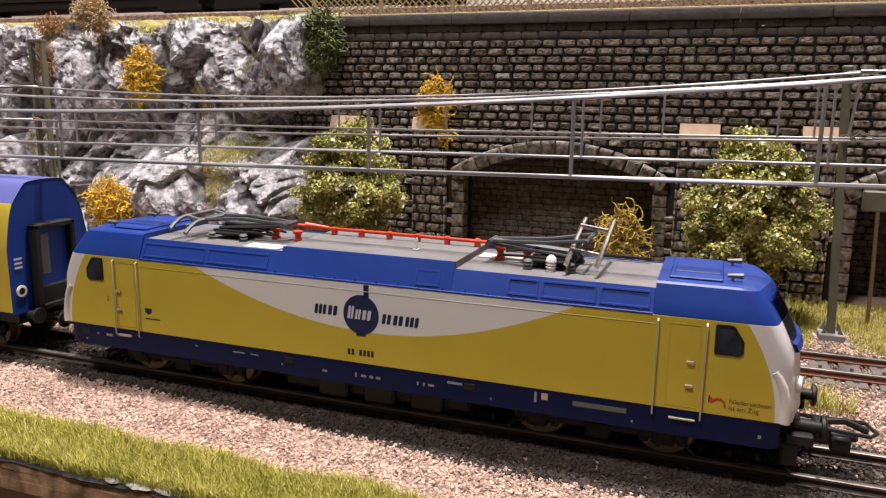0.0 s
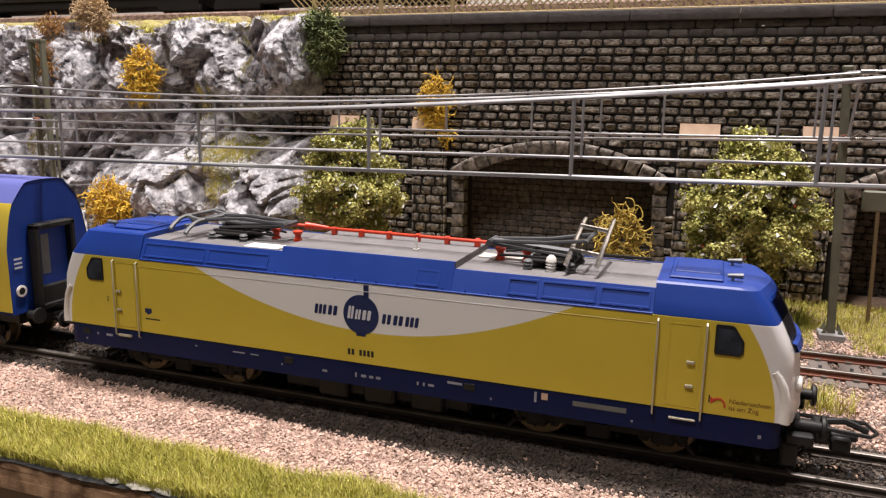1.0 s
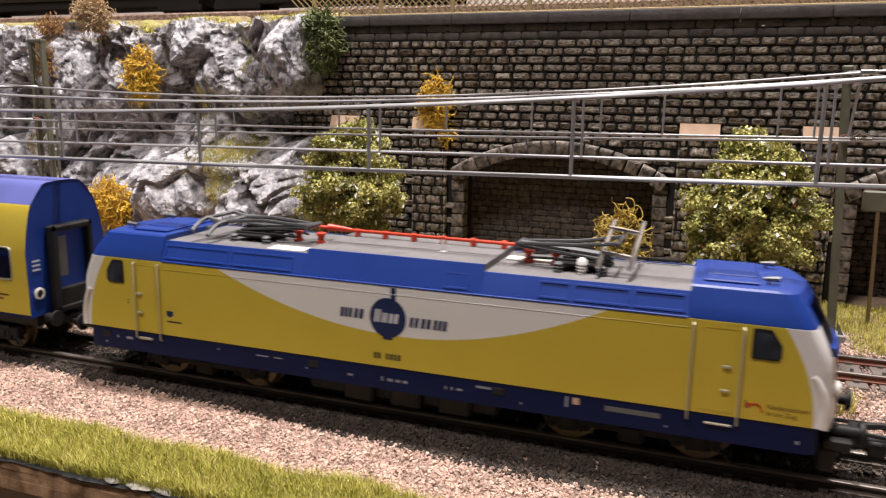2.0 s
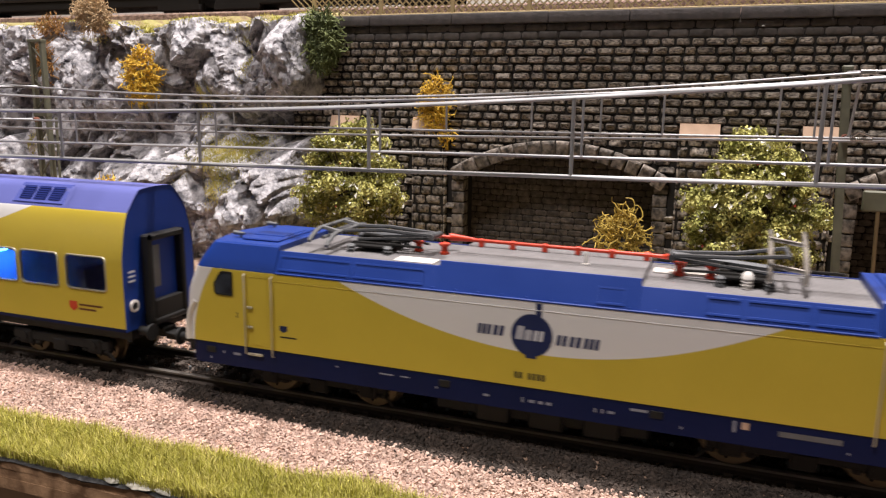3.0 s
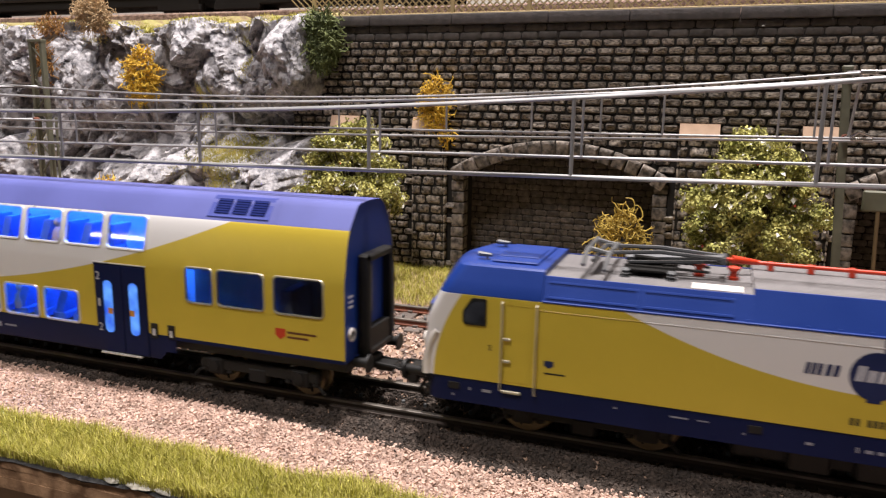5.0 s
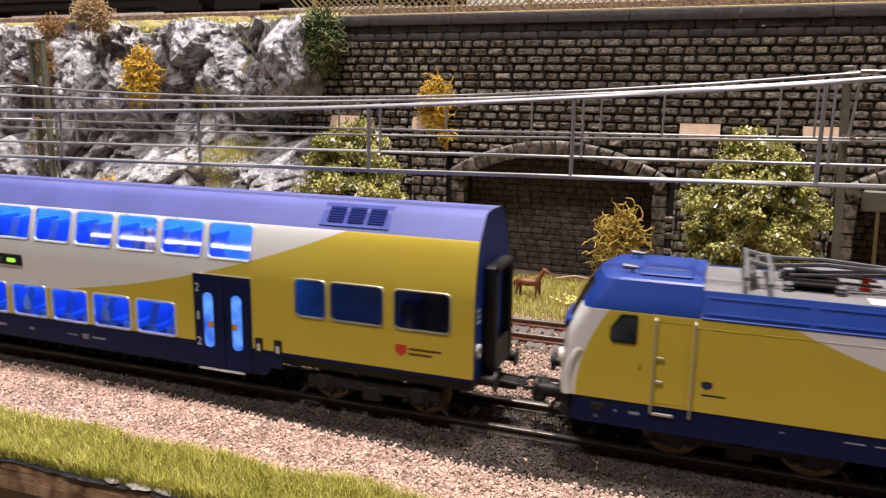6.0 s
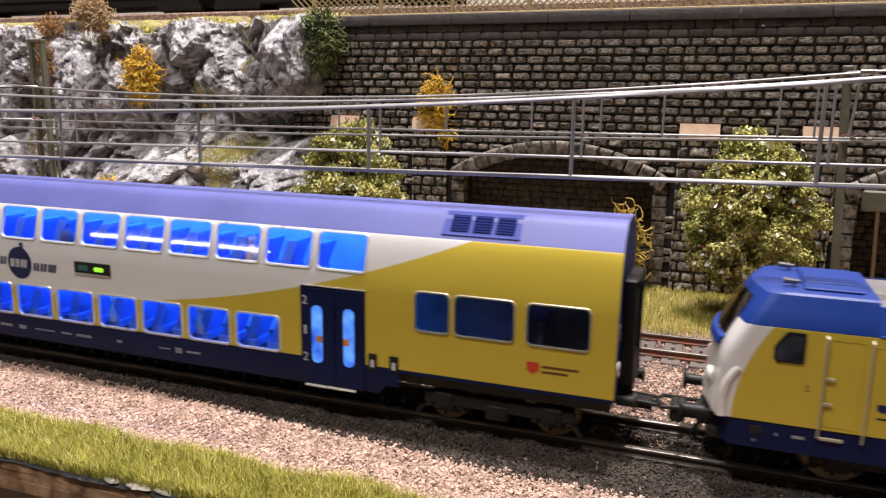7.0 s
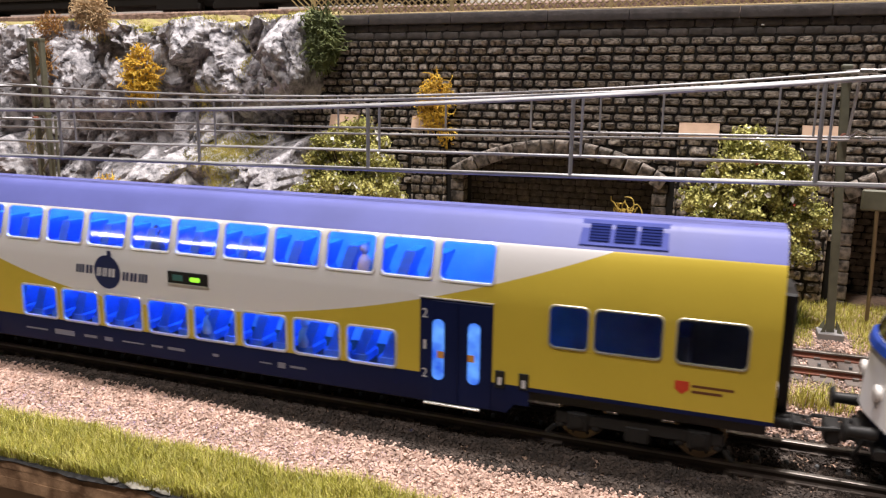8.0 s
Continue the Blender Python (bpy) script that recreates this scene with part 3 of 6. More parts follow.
        part("pilaster_stones", q, M_BRICKI, pil, smooth=50)["kind"] = "stuff"
        q = Geo().rbox(a - 0.8, b + 0.8, WF - 4.4, WF, ZB, ZB + 2.5, 0.4)
        part("pilaster_foot", q, M_VOUS, pil)
        q = Geo().loft([[(x, WF - 4.2, 57.6), (x, WF + 0.5, 57.6), (x, WF + 0.5, 63.6), (x, WF - 2.1, 63.6), (x, WF - 4.2, 58.6)] for x in (a - 0.4, b + 0.4)])
        fix_normals(part("pilaster_cap", q, M_CAP, pil, "plain tan sloping cap"))
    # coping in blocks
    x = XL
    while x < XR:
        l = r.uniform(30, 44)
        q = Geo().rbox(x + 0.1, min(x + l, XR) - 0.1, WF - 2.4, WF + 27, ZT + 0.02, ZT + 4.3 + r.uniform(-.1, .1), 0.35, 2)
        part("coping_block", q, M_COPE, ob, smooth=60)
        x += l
    g = Geo()
    g.lathe([(0.6, 0), (0.5, 0.3), (0.1, 0.4)], (71.3, WF - 1.0, 99.3), "z", 8)
    part("chip", g, M_WHITEP, ob, "small pale chip stuck to the stone")


def lattice_fence():
    ob = thing("lattice_fence", "tan diagonal lattice fence along the wall top", "fence")
    set_back(ob)
    y = WF + 4
    z0, z1 = ZT + 4.2, ZT + 16
    h = z1 - z0
    me = {}
    for s in (-1, 1):
        q = Geo().add([(0, 0.35 * s - 0.25, 0.8), (0.75, 0.35 * s - 0.25, 0.8), (0.75 + s * h, 0.35 * s - 0.25, h), (s * h, 0.35 * s - 0.25, h),
                       (0, 0.35 * s + 0.25, 0.8), (0.75, 0.35 * s + 0.25, 0.8), (0.75 + s * h, 0.35 * s + 0.25, h), (s * h, 0.35 * s + 0.25, h)],
                      [(0, 1, 2, 3), (7, 6, 5, 4), (0, 4, 5, 1), (1, 5, 6, 2), (2, 6, 7, 3), (3, 7, 4, 0)])
        me[s] = mesh_of("slat", q, M_LATTICE)
    for s in (-1, 1):
        for k in range(88):
            o = new("slat", me[s])
            o.parent = ob
            o.location = ((-126 + k * 3.1) * K, y * K, z0 * K)
    for k in range(9):
        x = -122 + k * 34
        part("post", Geo().rbox(x - 0.8, x + 0.8, y - 0.9, y + 0.9, z0 - 0.05, z1 + 1, 0.2), M_LATTICE, ob)
    part("rail", Geo().rbox(-124, 150, y - 1.0, y + 1.0, z0 - 0.02, z0 + 1.1, 0.2), M_LATTICE, ob)


# ---- rock face ----
def px(a, b):
    """Face coordinates of the cliff: a across, b down, in cliff units."""
    return -142 + (a - 450) * 0.325, 104.6 - (b - 40) * 0.258


BUMPS = [(490, 105, 80, 70, 23), (330, 110, 40, 75, 12), (275, 140, 20, 100, -12), (228, 95, 26, 70, 8), (160, 150, 34, 90, 9), (195, 230, 26, 50, -12),
         (60, 120, 70, 70, 9), (470, 222, 85, 28, -26), (150, 255, 110, 45, -13), (30, 320, 60, 50, -10), (440, 350, 75, 60, 22), (400, 288, 70, 20, 12), (290, 340, 48, 60, 19), (535, 255, 36, 30, 8),
         (110, 290, 60, 60, 6), (555, 150, 30, 30, 9), (398, 75, 18, 40, -8), (30, 215, 60, 30, -9), (550, 370, 50, 60, 10), (110, 190, 30, 30, 7), (250, 260, 60, 30, -9), (340, 190, 40, 22, -7)]


def facet(w, f, tilt, step):
    """Slanted slabs, one for each cell of a scatter: every slab has its own lean and depth."""
    d, pts = noise.voronoi(w * f)
    c = pts[0]
    h = [(math.sin(c.x * a + c.y * b + c.z * 3.7) * 4375.85) % 1.0 for a, b in ((12.99, 78.23), (39.35, 11.14), (73.16, 52.24))]
    rel = w - c / f
    return (h[0] - 0.5) * 2 * tilt * rel.x + (h[1] * 1.5 - 0.45) * tilt * rel.y + (h[2] - 0.5) * 2 * step, min(1.0, d[1] - d[0])


def rock_y(x, z):
    y = 151 - 30 * smooth01(100, -5, z)
    for a, b, ra, rb, amp in BUMPS:
        cx, cz = px(a, b)
        d = ((x - cx) / (ra * 0.325)) ** 2 + ((z - cz) / (rb * 0.258)) ** 2
        if d < 6:
            y -= amp * math.exp(-d)
    v = Vector((x, z * 0.7, 5.0))
    w = v + 7 * Vector((noise.noise(v * 0.05), noise.noise(v * 0.05 + Vector((9, 2, 1))), 0))
    big, e1 = facet(w, 0.034, 0.55, 5.0)
    mid, e2 = facet(w * 1.0 + Vector((3, 3, 0)), 0.085, 0.6, 2.2)
    small, e3 = facet(w + Vector((1, 7, 2)), 0.21, 0.6, 0.9)
    y += big + mid - 9.0 * (e1 ** 0.6 - 0.5) - 3.0 * (e2 ** 0.7 - 0.4)
    rough = smooth01(-0.25, 0.3, noise.noise(w * 0.05 + Vector((5, 5, 5))))
    y += (0.35 + 0.9 * rough) * (small - 1.2 * e3)
    y += (0.8 + 2.6 * rough) * abs(noise.noise(w * 0.15)) + (0.6 + 2.2 * rough) * abs(noise.noise(w * 0.34)) + (0.5 + 1.3 * rough) * abs(noise.noise(w * 0.75)) + 0.5 * rough * noise.noise(w * 1.5)
    right = smooth01(-122 + 9 * noise.noise(Vector((z * 0.06, 1, 1))), -112, x)
    return y + right * (162 - y)


def rim_sag(x):
    return 6.0 * noise.noise(Vector((x * 0.035, 8.0, 0))) + 4.0 * noise.noise(Vector((x * 0.12, 4.0, 0))) + 1.5 * noise.noise(Vector((x * 0.4, 4.0, 0)))


def rock():
    xs, zs = np.concatenate([np.arange(-400, -340, 2.0), np.arange(-340, -109.9, 0.55)]), np.arange(-5, 104.6, 0.55)
    ys = np.array([[rock_y(x, z) for x in xs] for z in zs])
    p = np.pad(ys, 1, mode="edge")
    ys = (p[:-2, 1:-1] + p[2:, 1:-1] + p[1:-1, :-2] + p[1:-1, 2:] + 3 * ys) / 7
    for j, z in enumerate(zs):
        for i, x in enumerate(xs):
            if -340 < x < -114:
                # small knobs and pits over the slabs
                w = Vector((x, z, 2.0)) + 1.6 * noise.noise_vector(Vector((x * 0.3, z * 0.3, 7.0)))
                k = smooth01(-0.3, 0.35, noise.noise(w * 0.06 + Vector((2, 9, 4))))
                ys[j, i] += (0.5 + 1.9 * k) * abs(noise.noise(w * 0.42)) + (0.25 + 0.8 * k) * abs(noise.noise(w * 0.95)) - 0.3 * noise.noise(w * 1.9)
    v = []
    for j, z in enumerate(zs):
        for i, x in enumerate(xs):
            v.append((x, ys[j, i], z + rim_sag(x) * smooth01(60, 104, z)))
    n = len(xs)
    f = [(j * n + i, j * n + i + 1, (j + 1) * n + i + 1, (j + 1) * n + i) for j in range(len(zs) - 1) for i in range(n - 1)]
    g = Geo().add(v, f)
    top = v[-n:]
    # rim running back to the upper ground
    m = len(g.v)
    rows = 8
    for k in range(1, rows + 1):
        for x, y, z in top:
            yy = y + k * 6.0
            g.v.append((x, yy, z + 0.5 * math.sqrt(k) + (0.07 * (yy - y)) + 0.5 * noise.noise(Vector((x * 0.2, yy * 0.2, 1)))))
    for k in range(rows):
        o0 = (len(v) - n) if k == 0 else m + (k - 1) * n
        o1 = m + k * n
        for i in range(n - 1):
            g.f.append((o0 + i, o0 + i + 1, o1 + i + 1, o1 + i))
            g.m.append(0 if k < 1 else 1)
    ob = thing("rock_cliff", "grey dry-brushed plaster rock cliff with crevices", "rock", kind="structure", geo=g, mats=[M_ROCK, M_FLOCK], smooth=40)
    return set_back(ob)


def upper_ground():
    g = Geo()
    prof = [(180, 100), (186, 106.5), (196, 110.8), (230, 111.5), (320, 112)]
    xs = np.arange(-480, 321, 10.0)
    v = [(x, y, z + 0.6 * noise.noise(Vector((x * 0.05, y * 0.05, 2)))) for y, z in prof for x in xs]
    n = len(xs)
    g.add(v, [(j * n + i, j * n + i + 1, (j + 1) * n + i + 1, (j + 1) * n + i) for j in range(len(prof) - 1) for i in range(n - 1)])
    set_back(thing("upper_ground", "brown gravel bank above the wall", "ground", kind="structure", geo=g, mats=M_BANK, smooth=60))


def set_back(ob):
    """Puts a piece of the backdrop at its true distance and size behind the tracks."""
    ob.matrix_basis = Matrix.LocRotScale((0.0157, 0.0133, 0.00045), None, (1.096, 1.0, 1.126))
    return ob


room()
tube_lamp(-4800, -3050, -4610, 1372)
ground()
baseboard()
track(0.0, True)
track(77.7, False)
upper_ground()
rock()


# ---- train ----
def plan(L, W, z, bulge=1.4, taper=4.0, n=5):
    """Plan outline of the locomotive at one height: straight sides, tight cab corners, gently bowed fronts."""
    q = []
    for i in range(n + 1):
        t = i / n
        q.append((L - taper + (taper - 0.3) * math.sin(t * math.pi / 2) ** 0.9, W - (W * 0.17) * (1 - math.cos(t * math.pi / 2))))
    q += [(L + bulge * 0.6, W * 0.55), (L + bulge * 1.5, W * 0.2)]
    right = [(x, -y) for x, y in q] + [(x, y) for x, y in reversed(q)]
    return [(x, y, z) for x, y in right] + [(-x, -y, z) for x, y in right]


def text_geo(body, size, x, z, y, shear=0.0, bold=0.0):
    """Lettering in Blender's own font as a mesh, facing -y."""
    cu = bpy.data.curves.new("lettering", "FONT")
    cu.body, cu.size, cu.shear, cu.offset = body, size, shear, bold
    ob = new("lettering", cu)
    me = ob.to_mesh()
    g = Geo().add([(x + v.co.x, y, z + v.co.y) for v in me.vertices], [list(p.vertices) for p in me.polygons])
    ob.to_mesh_clear()
    bpy.data.objects.remove(ob)
    bpy.data.curves.remove(cu)
    return g


def wheelset(parent, x, r, y=8.2):
    """One axle with two flanged wheels, turning about its own origin; the bright tyres are sub-parts."""
    g = Geo()
    for s in (-1, 1):
        g.lathe([(0.6, s * 1.9), (r * 0.5, s * 1.5), (r * 0.84, s * 1.3), (r * 0.86, -s * 1.2), (0.7, -s * 1.3)], (0, s * y, 0), "y", 28)
        for k in range(7):
            a = 2 * math.pi * k / 7
            g.tube([(0.9 * math.cos(a), s * (y + 1.7), 0.9 * math.sin(a)), (r * 0.8 * math.cos(a), s * (y + 1.4), r * 0.8 * math.sin(a))], 0.4, 5)
    g.lathe([(0.9, -y), (0.9, y)], (0, 0, 0), "y", 8)
    g.v = [(p[0] / XS, p[1], p[2]) for p in g.v]
    ob = fix_normals(part("wheel", g, M_DARK, parent, "dark wheelset with bright tyres", smooth=40))
    for s in (-1, 1):
        g = Geo().lathe([(r * 0.86, s * 1.4), (r * 0.97, s * 1.45), (r, s * 1.2), (r, -s * 1.0), (r + 0.8, -s * 1.2), (r + 0.7, -s * 1.8), (r * 0.86, -s * 1.8)], (0, s * y, 0), "y", 28)
        g.v = [(p[0] / XS, p[1], p[2]) for p in g.v]
        fix_normals(part("tyre", g, M_WHEEL, ob, "worn bronze-coloured tyre", smooth=40))
    ob.location = (x * XS * K, 0, r * K)
    return ob


def bogie(parent, xc, base, r, half):
    g = Geo()
    for s in (-1, 1):
        y = s * 12.6
        g.rbox(xc - half, xc + half, y - 1.2, y + 1.2, 5.2, 8.4, 0.4)
        for t in (-1, 1):
            x = xc + t * base / 2
            g.rbox(x - 2.8, x + 2.8, y - 1.8, y + 1.8, 3.8, 8.8, 0.6)
            g.lathe([(1.5, -0.8), (1.5, 0.8)], (x, y + s * 1.6, 6.6), "y", 12)
            for q in (-4.4, 4.4):
                for k in range(3):
                    g.lathe([(1.2, 0), (1.35, 0.6), (1.2, 1.2)], (x + q, y, 4.2 + 1.3 * k), "z", 8)
        g.rbox(xc - 3, xc + 3, y - 1.5, y + 1.5, 3.0, 7.2, 0.5)
        g.tube([(xc - half, y + s, 4.6), (xc - half - 2, y + s, 2.4)], 0.5, 6)
        g.tube([(xc + half, y + s, 4.6), (xc + half + 2, y + s, 2.4)], 0.5, 6)
    g.box(xc - 5, xc + 5, -11.5, 11.5, 5.5, 9)
    return part("bogie", g, M_DARK, parent, "black moulded bogie frame")


LOCO_W = 17.1
SKW = 16.9


def locomotive():
    ob = thing("locomotive", "yellow, white and blue electric model locomotive on the rails", "locomotive")
    fr = lambda z: 105.4 - 0.10 * (z - 14.6) if z < 29 else 103.9 - 0.40 * (z - 29) - 0.010 * (z - 29) ** 2
    # skirt, body, cab roofs
    g = Geo().loft([plan(fr(14.6) - 2.2, SKW, z, 0.6) for z in (8.3, 8.6, 14.0, 14.5)])
    fix_normals(part("skirt", g, M_NAVY, ob, "dark navy underframe skirt", smooth=35))
    g = Geo().loft([plan(fr(z), LOCO_W, z) for z in (14.6, 14.9, 18, 22, 26, 29, 32, 34.5, 35.6, 35.8)])
    body = fix_normals(part("body", g, M_LOCO, ob, "yellow body side with white sweep", smooth=35))
    for s in (-1, 1):
        rings = []
        for z, w in ((35.85, LOCO_W - 0.1), (36.2, 16.95), (39.2, 15.75), (42.45, 14.45), (42.85, 13.8), (43.0, 12.0), (43.1, 3)):
            q = plan(fr(z) - max(0, z - 42.3) * 2.2, w, z, 1.4)
            h = len(q) // 2
            right = q[:h]
            inner = 73.5 if z < 43 else 75
            rings.append([(s * x, y, z) for x, y, _ in [(inner, -w, z)] + right + [(inner, w, z)]])
        roof = part("cab_roof", Geo().loft(rings), M_BLUE, ob, "glossy blue cab roof", smooth=22)
        fix_normals(roof)
        g = Geo()
        g.rbox(*sorted((s * 76, s * 88)), -11, 11, 43.0, 43.65, 0.25)
        g.rbox(*sorted((s * 77, s * 87.5)), -6, 6, 43.5, 43.95, 0.2)
        fix_normals(part("roof_hatch", g, M_BLUE, roof))
        for yy in (-8.5, 8.5):
            g = Geo().tube([(s * 90, yy, 42.8), (s * 90, yy, 44.2)], 0.4, 8).tube([(s * 88.8, yy, 44.2), (s * 92.2, yy, 44.3)], 0.4, 8, r1=0.7)
            part("horn", g, M_GREYM, roof, "small grey horn", smooth=40)
        # windscreen, mask and lamps on the nose
        g = Geo()
        ring = []
        for z in (31.5, 34.5, 38.0, 41.0):
            x = fr(z) + 2.4
            ring.append([(s * (x - 0.0135 * y * y), y, z) for y in np.linspace(-11.6, 11.6, 9)])
        g.loft(ring, caps=False, closed=False)
        part("windscreen", g, M_SMOKE, ob, "dark cab windscreen", smooth=60)
        g = Geo().loft([[(s * (fr(z) + d - 2.2 - 0.0135 * y * y), y, z) for y in np.linspace(-11.4, 11.4, 9)] for z, d in ((29.0, 4.2), (29.2, 5.3), (30.8, 5.3), (31.2, 4.2))], caps=False, closed=False)
        part("front_band", g, M_BLUE, ob, "blue band below the windscreen")
        for yy in (-8.6, 8.6):
            g = Geo().lathe([(1.9, 0), (1.9, 1.2 * s), (1.4, 1.5 * s)], (s * 105.4, yy, 21.0), "x", 14)
            part("headlight", g, M_WHITEP, ob, "round headlight in a white shell", smooth=40)
            g = Geo().lathe([(1.5, -1.0 * s), (1.3, s * 5.4)], (s * 106.5, yy * 1.17, 12.2), "x", 12)
            g.lathe([(2.6, s * 5.3), (2.7, s * 5.9), (2.2, s * 6.4)], (s * 106.2, yy * 1.17, 12.2), "x", 16)
            part("buffer", g, M_BLACK, ob, "black round buffer", smooth=40)
            # white grab shell at the cab corner
            g = Geo().tube([(s * 102.9, yy * 1.90, 14.7), (s * 103.1, yy * 1.90, 16.5), (s * 102.9, yy * 1.91, 19.5), (s * 102.2, yy * 1.93, 22.5), (s * 101.0, yy * 1.96, 25.0), (s * 100.2, yy * 1.97, 26.0)], 1.5, 10, r1=0.8)
            part("corner_shell", g, M_WHITEP, ob, "white moulded corner shell", smooth=60)
        g = Geo().rbox(*sorted((s * 98, s * 106)), -11.5, 11.5, 6.6, 9.4, 0.5)
        g.rbox(*sorted((s * 104, s * 108.5)), -4.2, 4.2, 6.4, 10.2, 0.6)
        g.rbox(*sorted((s * 106, s * 112)), -2.2, 2.2, 6.6, 9.2, 0.5)
        tip = 6.0 if s > 0 else 0.0
        g.tube([(s * 108, -2.8, 9.6), (s * (117 + tip), -4.0, 9.2), (s * (119 + tip), 0, 8.6), (s * (117 + tip), 4.0, 9.2), (s * 108, 2.8, 9.6)], 0.5, 6)
        g.rbox(*sorted((s * 111, s * 115)), -3.4, 3.4, 5.4, 9.8, 0.7)
        if s > 0:
            g.rbox(110, 121, -1.6, 1.6, 6.2, 8.0, 0.5).rbox(115, 119.5, -2.6, 2.6, 3.6, 7.4, 0.6).tube([(113, 0, 9.8), (118, 0, 10.6), (123, 0, 8.8)], 0.8, 6)
            for y0, y1 in ((-13.5, -8.5), (8.5, 13.5)):
                part("rail_guard", Geo().rbox(104, 110, y0, y1, 8.6, 11.2, 0.4).rbox(103.5, 107, y0 + 0.5, y1 - 0.5, 3.2, 8.7, 0.4), M_BLACK, ob, "black rail guard below the buffer")
        g.tube([(s * 107, -7, 9.5), (s * 109, -7, 5.5), (s * 108, -6, 3.4)], 0.6, 6)
        g.tube([(s * 107, 7, 9.5), (s * 109, 7, 5.5), (s * 108, 6, 3.4)], 0.6, 6)
        part("coupler", g, M_BLACK, ob, "black hook coupler with bow", smooth=40)
    # roof side panels and deck
    for s in (-1, 1):
        for x0, x1, zt, yt in ((-73.4, -26.2, 41.6, 14.4), (-26.2, 24.0, 42.9, 14.0), (24.0, 73.4, 41.2, 14.4)):
            g = Geo().loft([[(x, s * (LOCO_W - 0.2), 35.9), (x, s * yt, zt), (x, s * (yt - 0.5), zt), (x, s * (yt - 0.5), 35.9)] for x in (x0, x1)])
            pan = fix_normals(part("roof_panel", g, M_BLUE, ob, "blue louvred roof side"))
        slope = lambda z: LOCO_W - 0.2 - (z - 35.9) * 0.47
        for x0, x1 in ((-72.5, -51), (-50, -30), (14, 20.5), (38.5, 46), (47, 60), (61, 72.5)):
            g = Geo()
            at = lambda x, z, d: (x, s * (slope(z) + d), z)
            out, inn = ((x0, 36.9), (x1, 36.9), (x1, 40.6), (x0, 40.6)), ((x0 + 0.4, 37.3), (x1 - 0.4, 37.3), (x1 - 0.4, 40.2), (x0 + 0.4, 40.2))
            g.add([at(*q, -0.1) for q in out] + [at(*q, 0.3) for q in out] + [at(*q, 0.3) for q in inn] + [at(*q, -0.1) for q in inn],
                  [(k * 4 + i, k * 4 + (i + 1) % 4, k * 4 + 4 + (i + 1) % 4, k * 4 + 4 + i) for k in range(3) for i in range(4)])
            fix_normals(part("louvre_frame", g, M_BLUE, pan))
        g = Geo().rbox(-73.4, 73.4, *sorted((s * 16.6, s * 17.25)), 35.75, 36.25, 0.12)
        part("gutter", g, M_BLUE, pan)
        g = Geo()
        for x in np.arange(-70, 72, 6.1):
            g.box(x, x + 0.3, *sorted((s * 16.5, s * 17.0)), 36.2, 36.8)
        part("gutter_bracket", g, M_BLUE, pan)
    for x0, x1, z in ((-73.4, -26.2, 41.4), (-26.2, 24.0, 42.75), (24.0, 73.4, 41.0)):
        ribs = []
        for y in np.arange(-13.4, 13.2, 1.3):
            ribs += [(y, z), (y + 0.1, z + 0.05), (y + 0.4, z + 0.05), (y + 0.5, z)]
        ring = [(-13.9, 36), (-13.9, z)] + ribs + [(13.9, z), (13.9, 36)]
        g = Geo().loft([[(x, y, h) for y, h in ring] for x in (x0, x1)])
        fix_normals(part("roof_deck", g, M_GREYROOF, ob, "grey ribbed roof deck"))
    for x0, x1, y0, y1, z in ((-39.5, -28.5, -13.4, -8.5, 41.55), (25.2, 43, 1.5, 6.5, 41.15)):
        part("roof_plate", Geo().rbox(x0, x1, y0, y1, z - 0.1, z + 0.35, 0.1), M_CREAM, ob, "pale bare roof plate")
    # red busbar with insulators
    g = Geo().tube([(-26, 7.5, 44.4), (27, 6.5, 44.3)], 0.5, 8)
    g.tube([(-37, 4.5, 44.9), (-33, 5.0, 45.2), (-26, 7.5, 44.4)], 0.5, 8).tube([(-31, 5.6, 45.1), (-24.5, 7.8, 44.4)], 1.1, 8, r1=0.6)
    g.tube([(27, 6.5, 44.3), (33, 4.8, 45.0)], 0.6, 8, r1=1.3)
    bus = part("busbar", g, M_RED, ob, "red roof power line", smooth=50)
    for x in (-22, -13, -4, 5, 14, 23):
        q = Geo().rbox(x - 0.75, x + 0.75, 6.3, 7.9, 42.7, 45.0, 0.25)
        part("insulator", q, M_RED, bus)
    for x, y in ((-38.5, 1.5), (-30.5, 0.5), (31.5, 1.0), (39.0, 0.5)):
        q = Geo().lathe([(1.3, 41.2), (1.3, 42), (0.9, 42.2), (1.0, 43.4), (1.5, 43.8), (1.5, 44.3), (0.6, 44.6)], (x, y, 0), "z", 14)
        part("insulator", q, M_RED, bus, smooth=40)
    q = Geo().lathe([(1.2, 41.1), (1.0, 41.8), (1.4, 42.0), (1.0, 42.4), (1.4, 42.7), (1.0, 43.1), (1.4, 43.4), (1.2, 44.4), (0.5, 45)], (47, -6.5, 0), "z", 14)
    part("arrester", q, M_WHITEP, ob, "white ribbed insulator", smooth=40)
    q = Geo().lathe([(1.0, 42.7), (1.0, 43.0), (0.45, 43.1), (0.45, 45.6), (0.2, 46)], (9.0, -3.5, 0), "z", 10)
    part("antenna", q, M_WHITEP, ob, "short white antenna stub", smooth=40)
    q = Geo().tube([(25, 12.5, 42.2), (70, 12.5, 42.2)], 0.4, 6)
    part("conduit", q, M_DARK, ob)
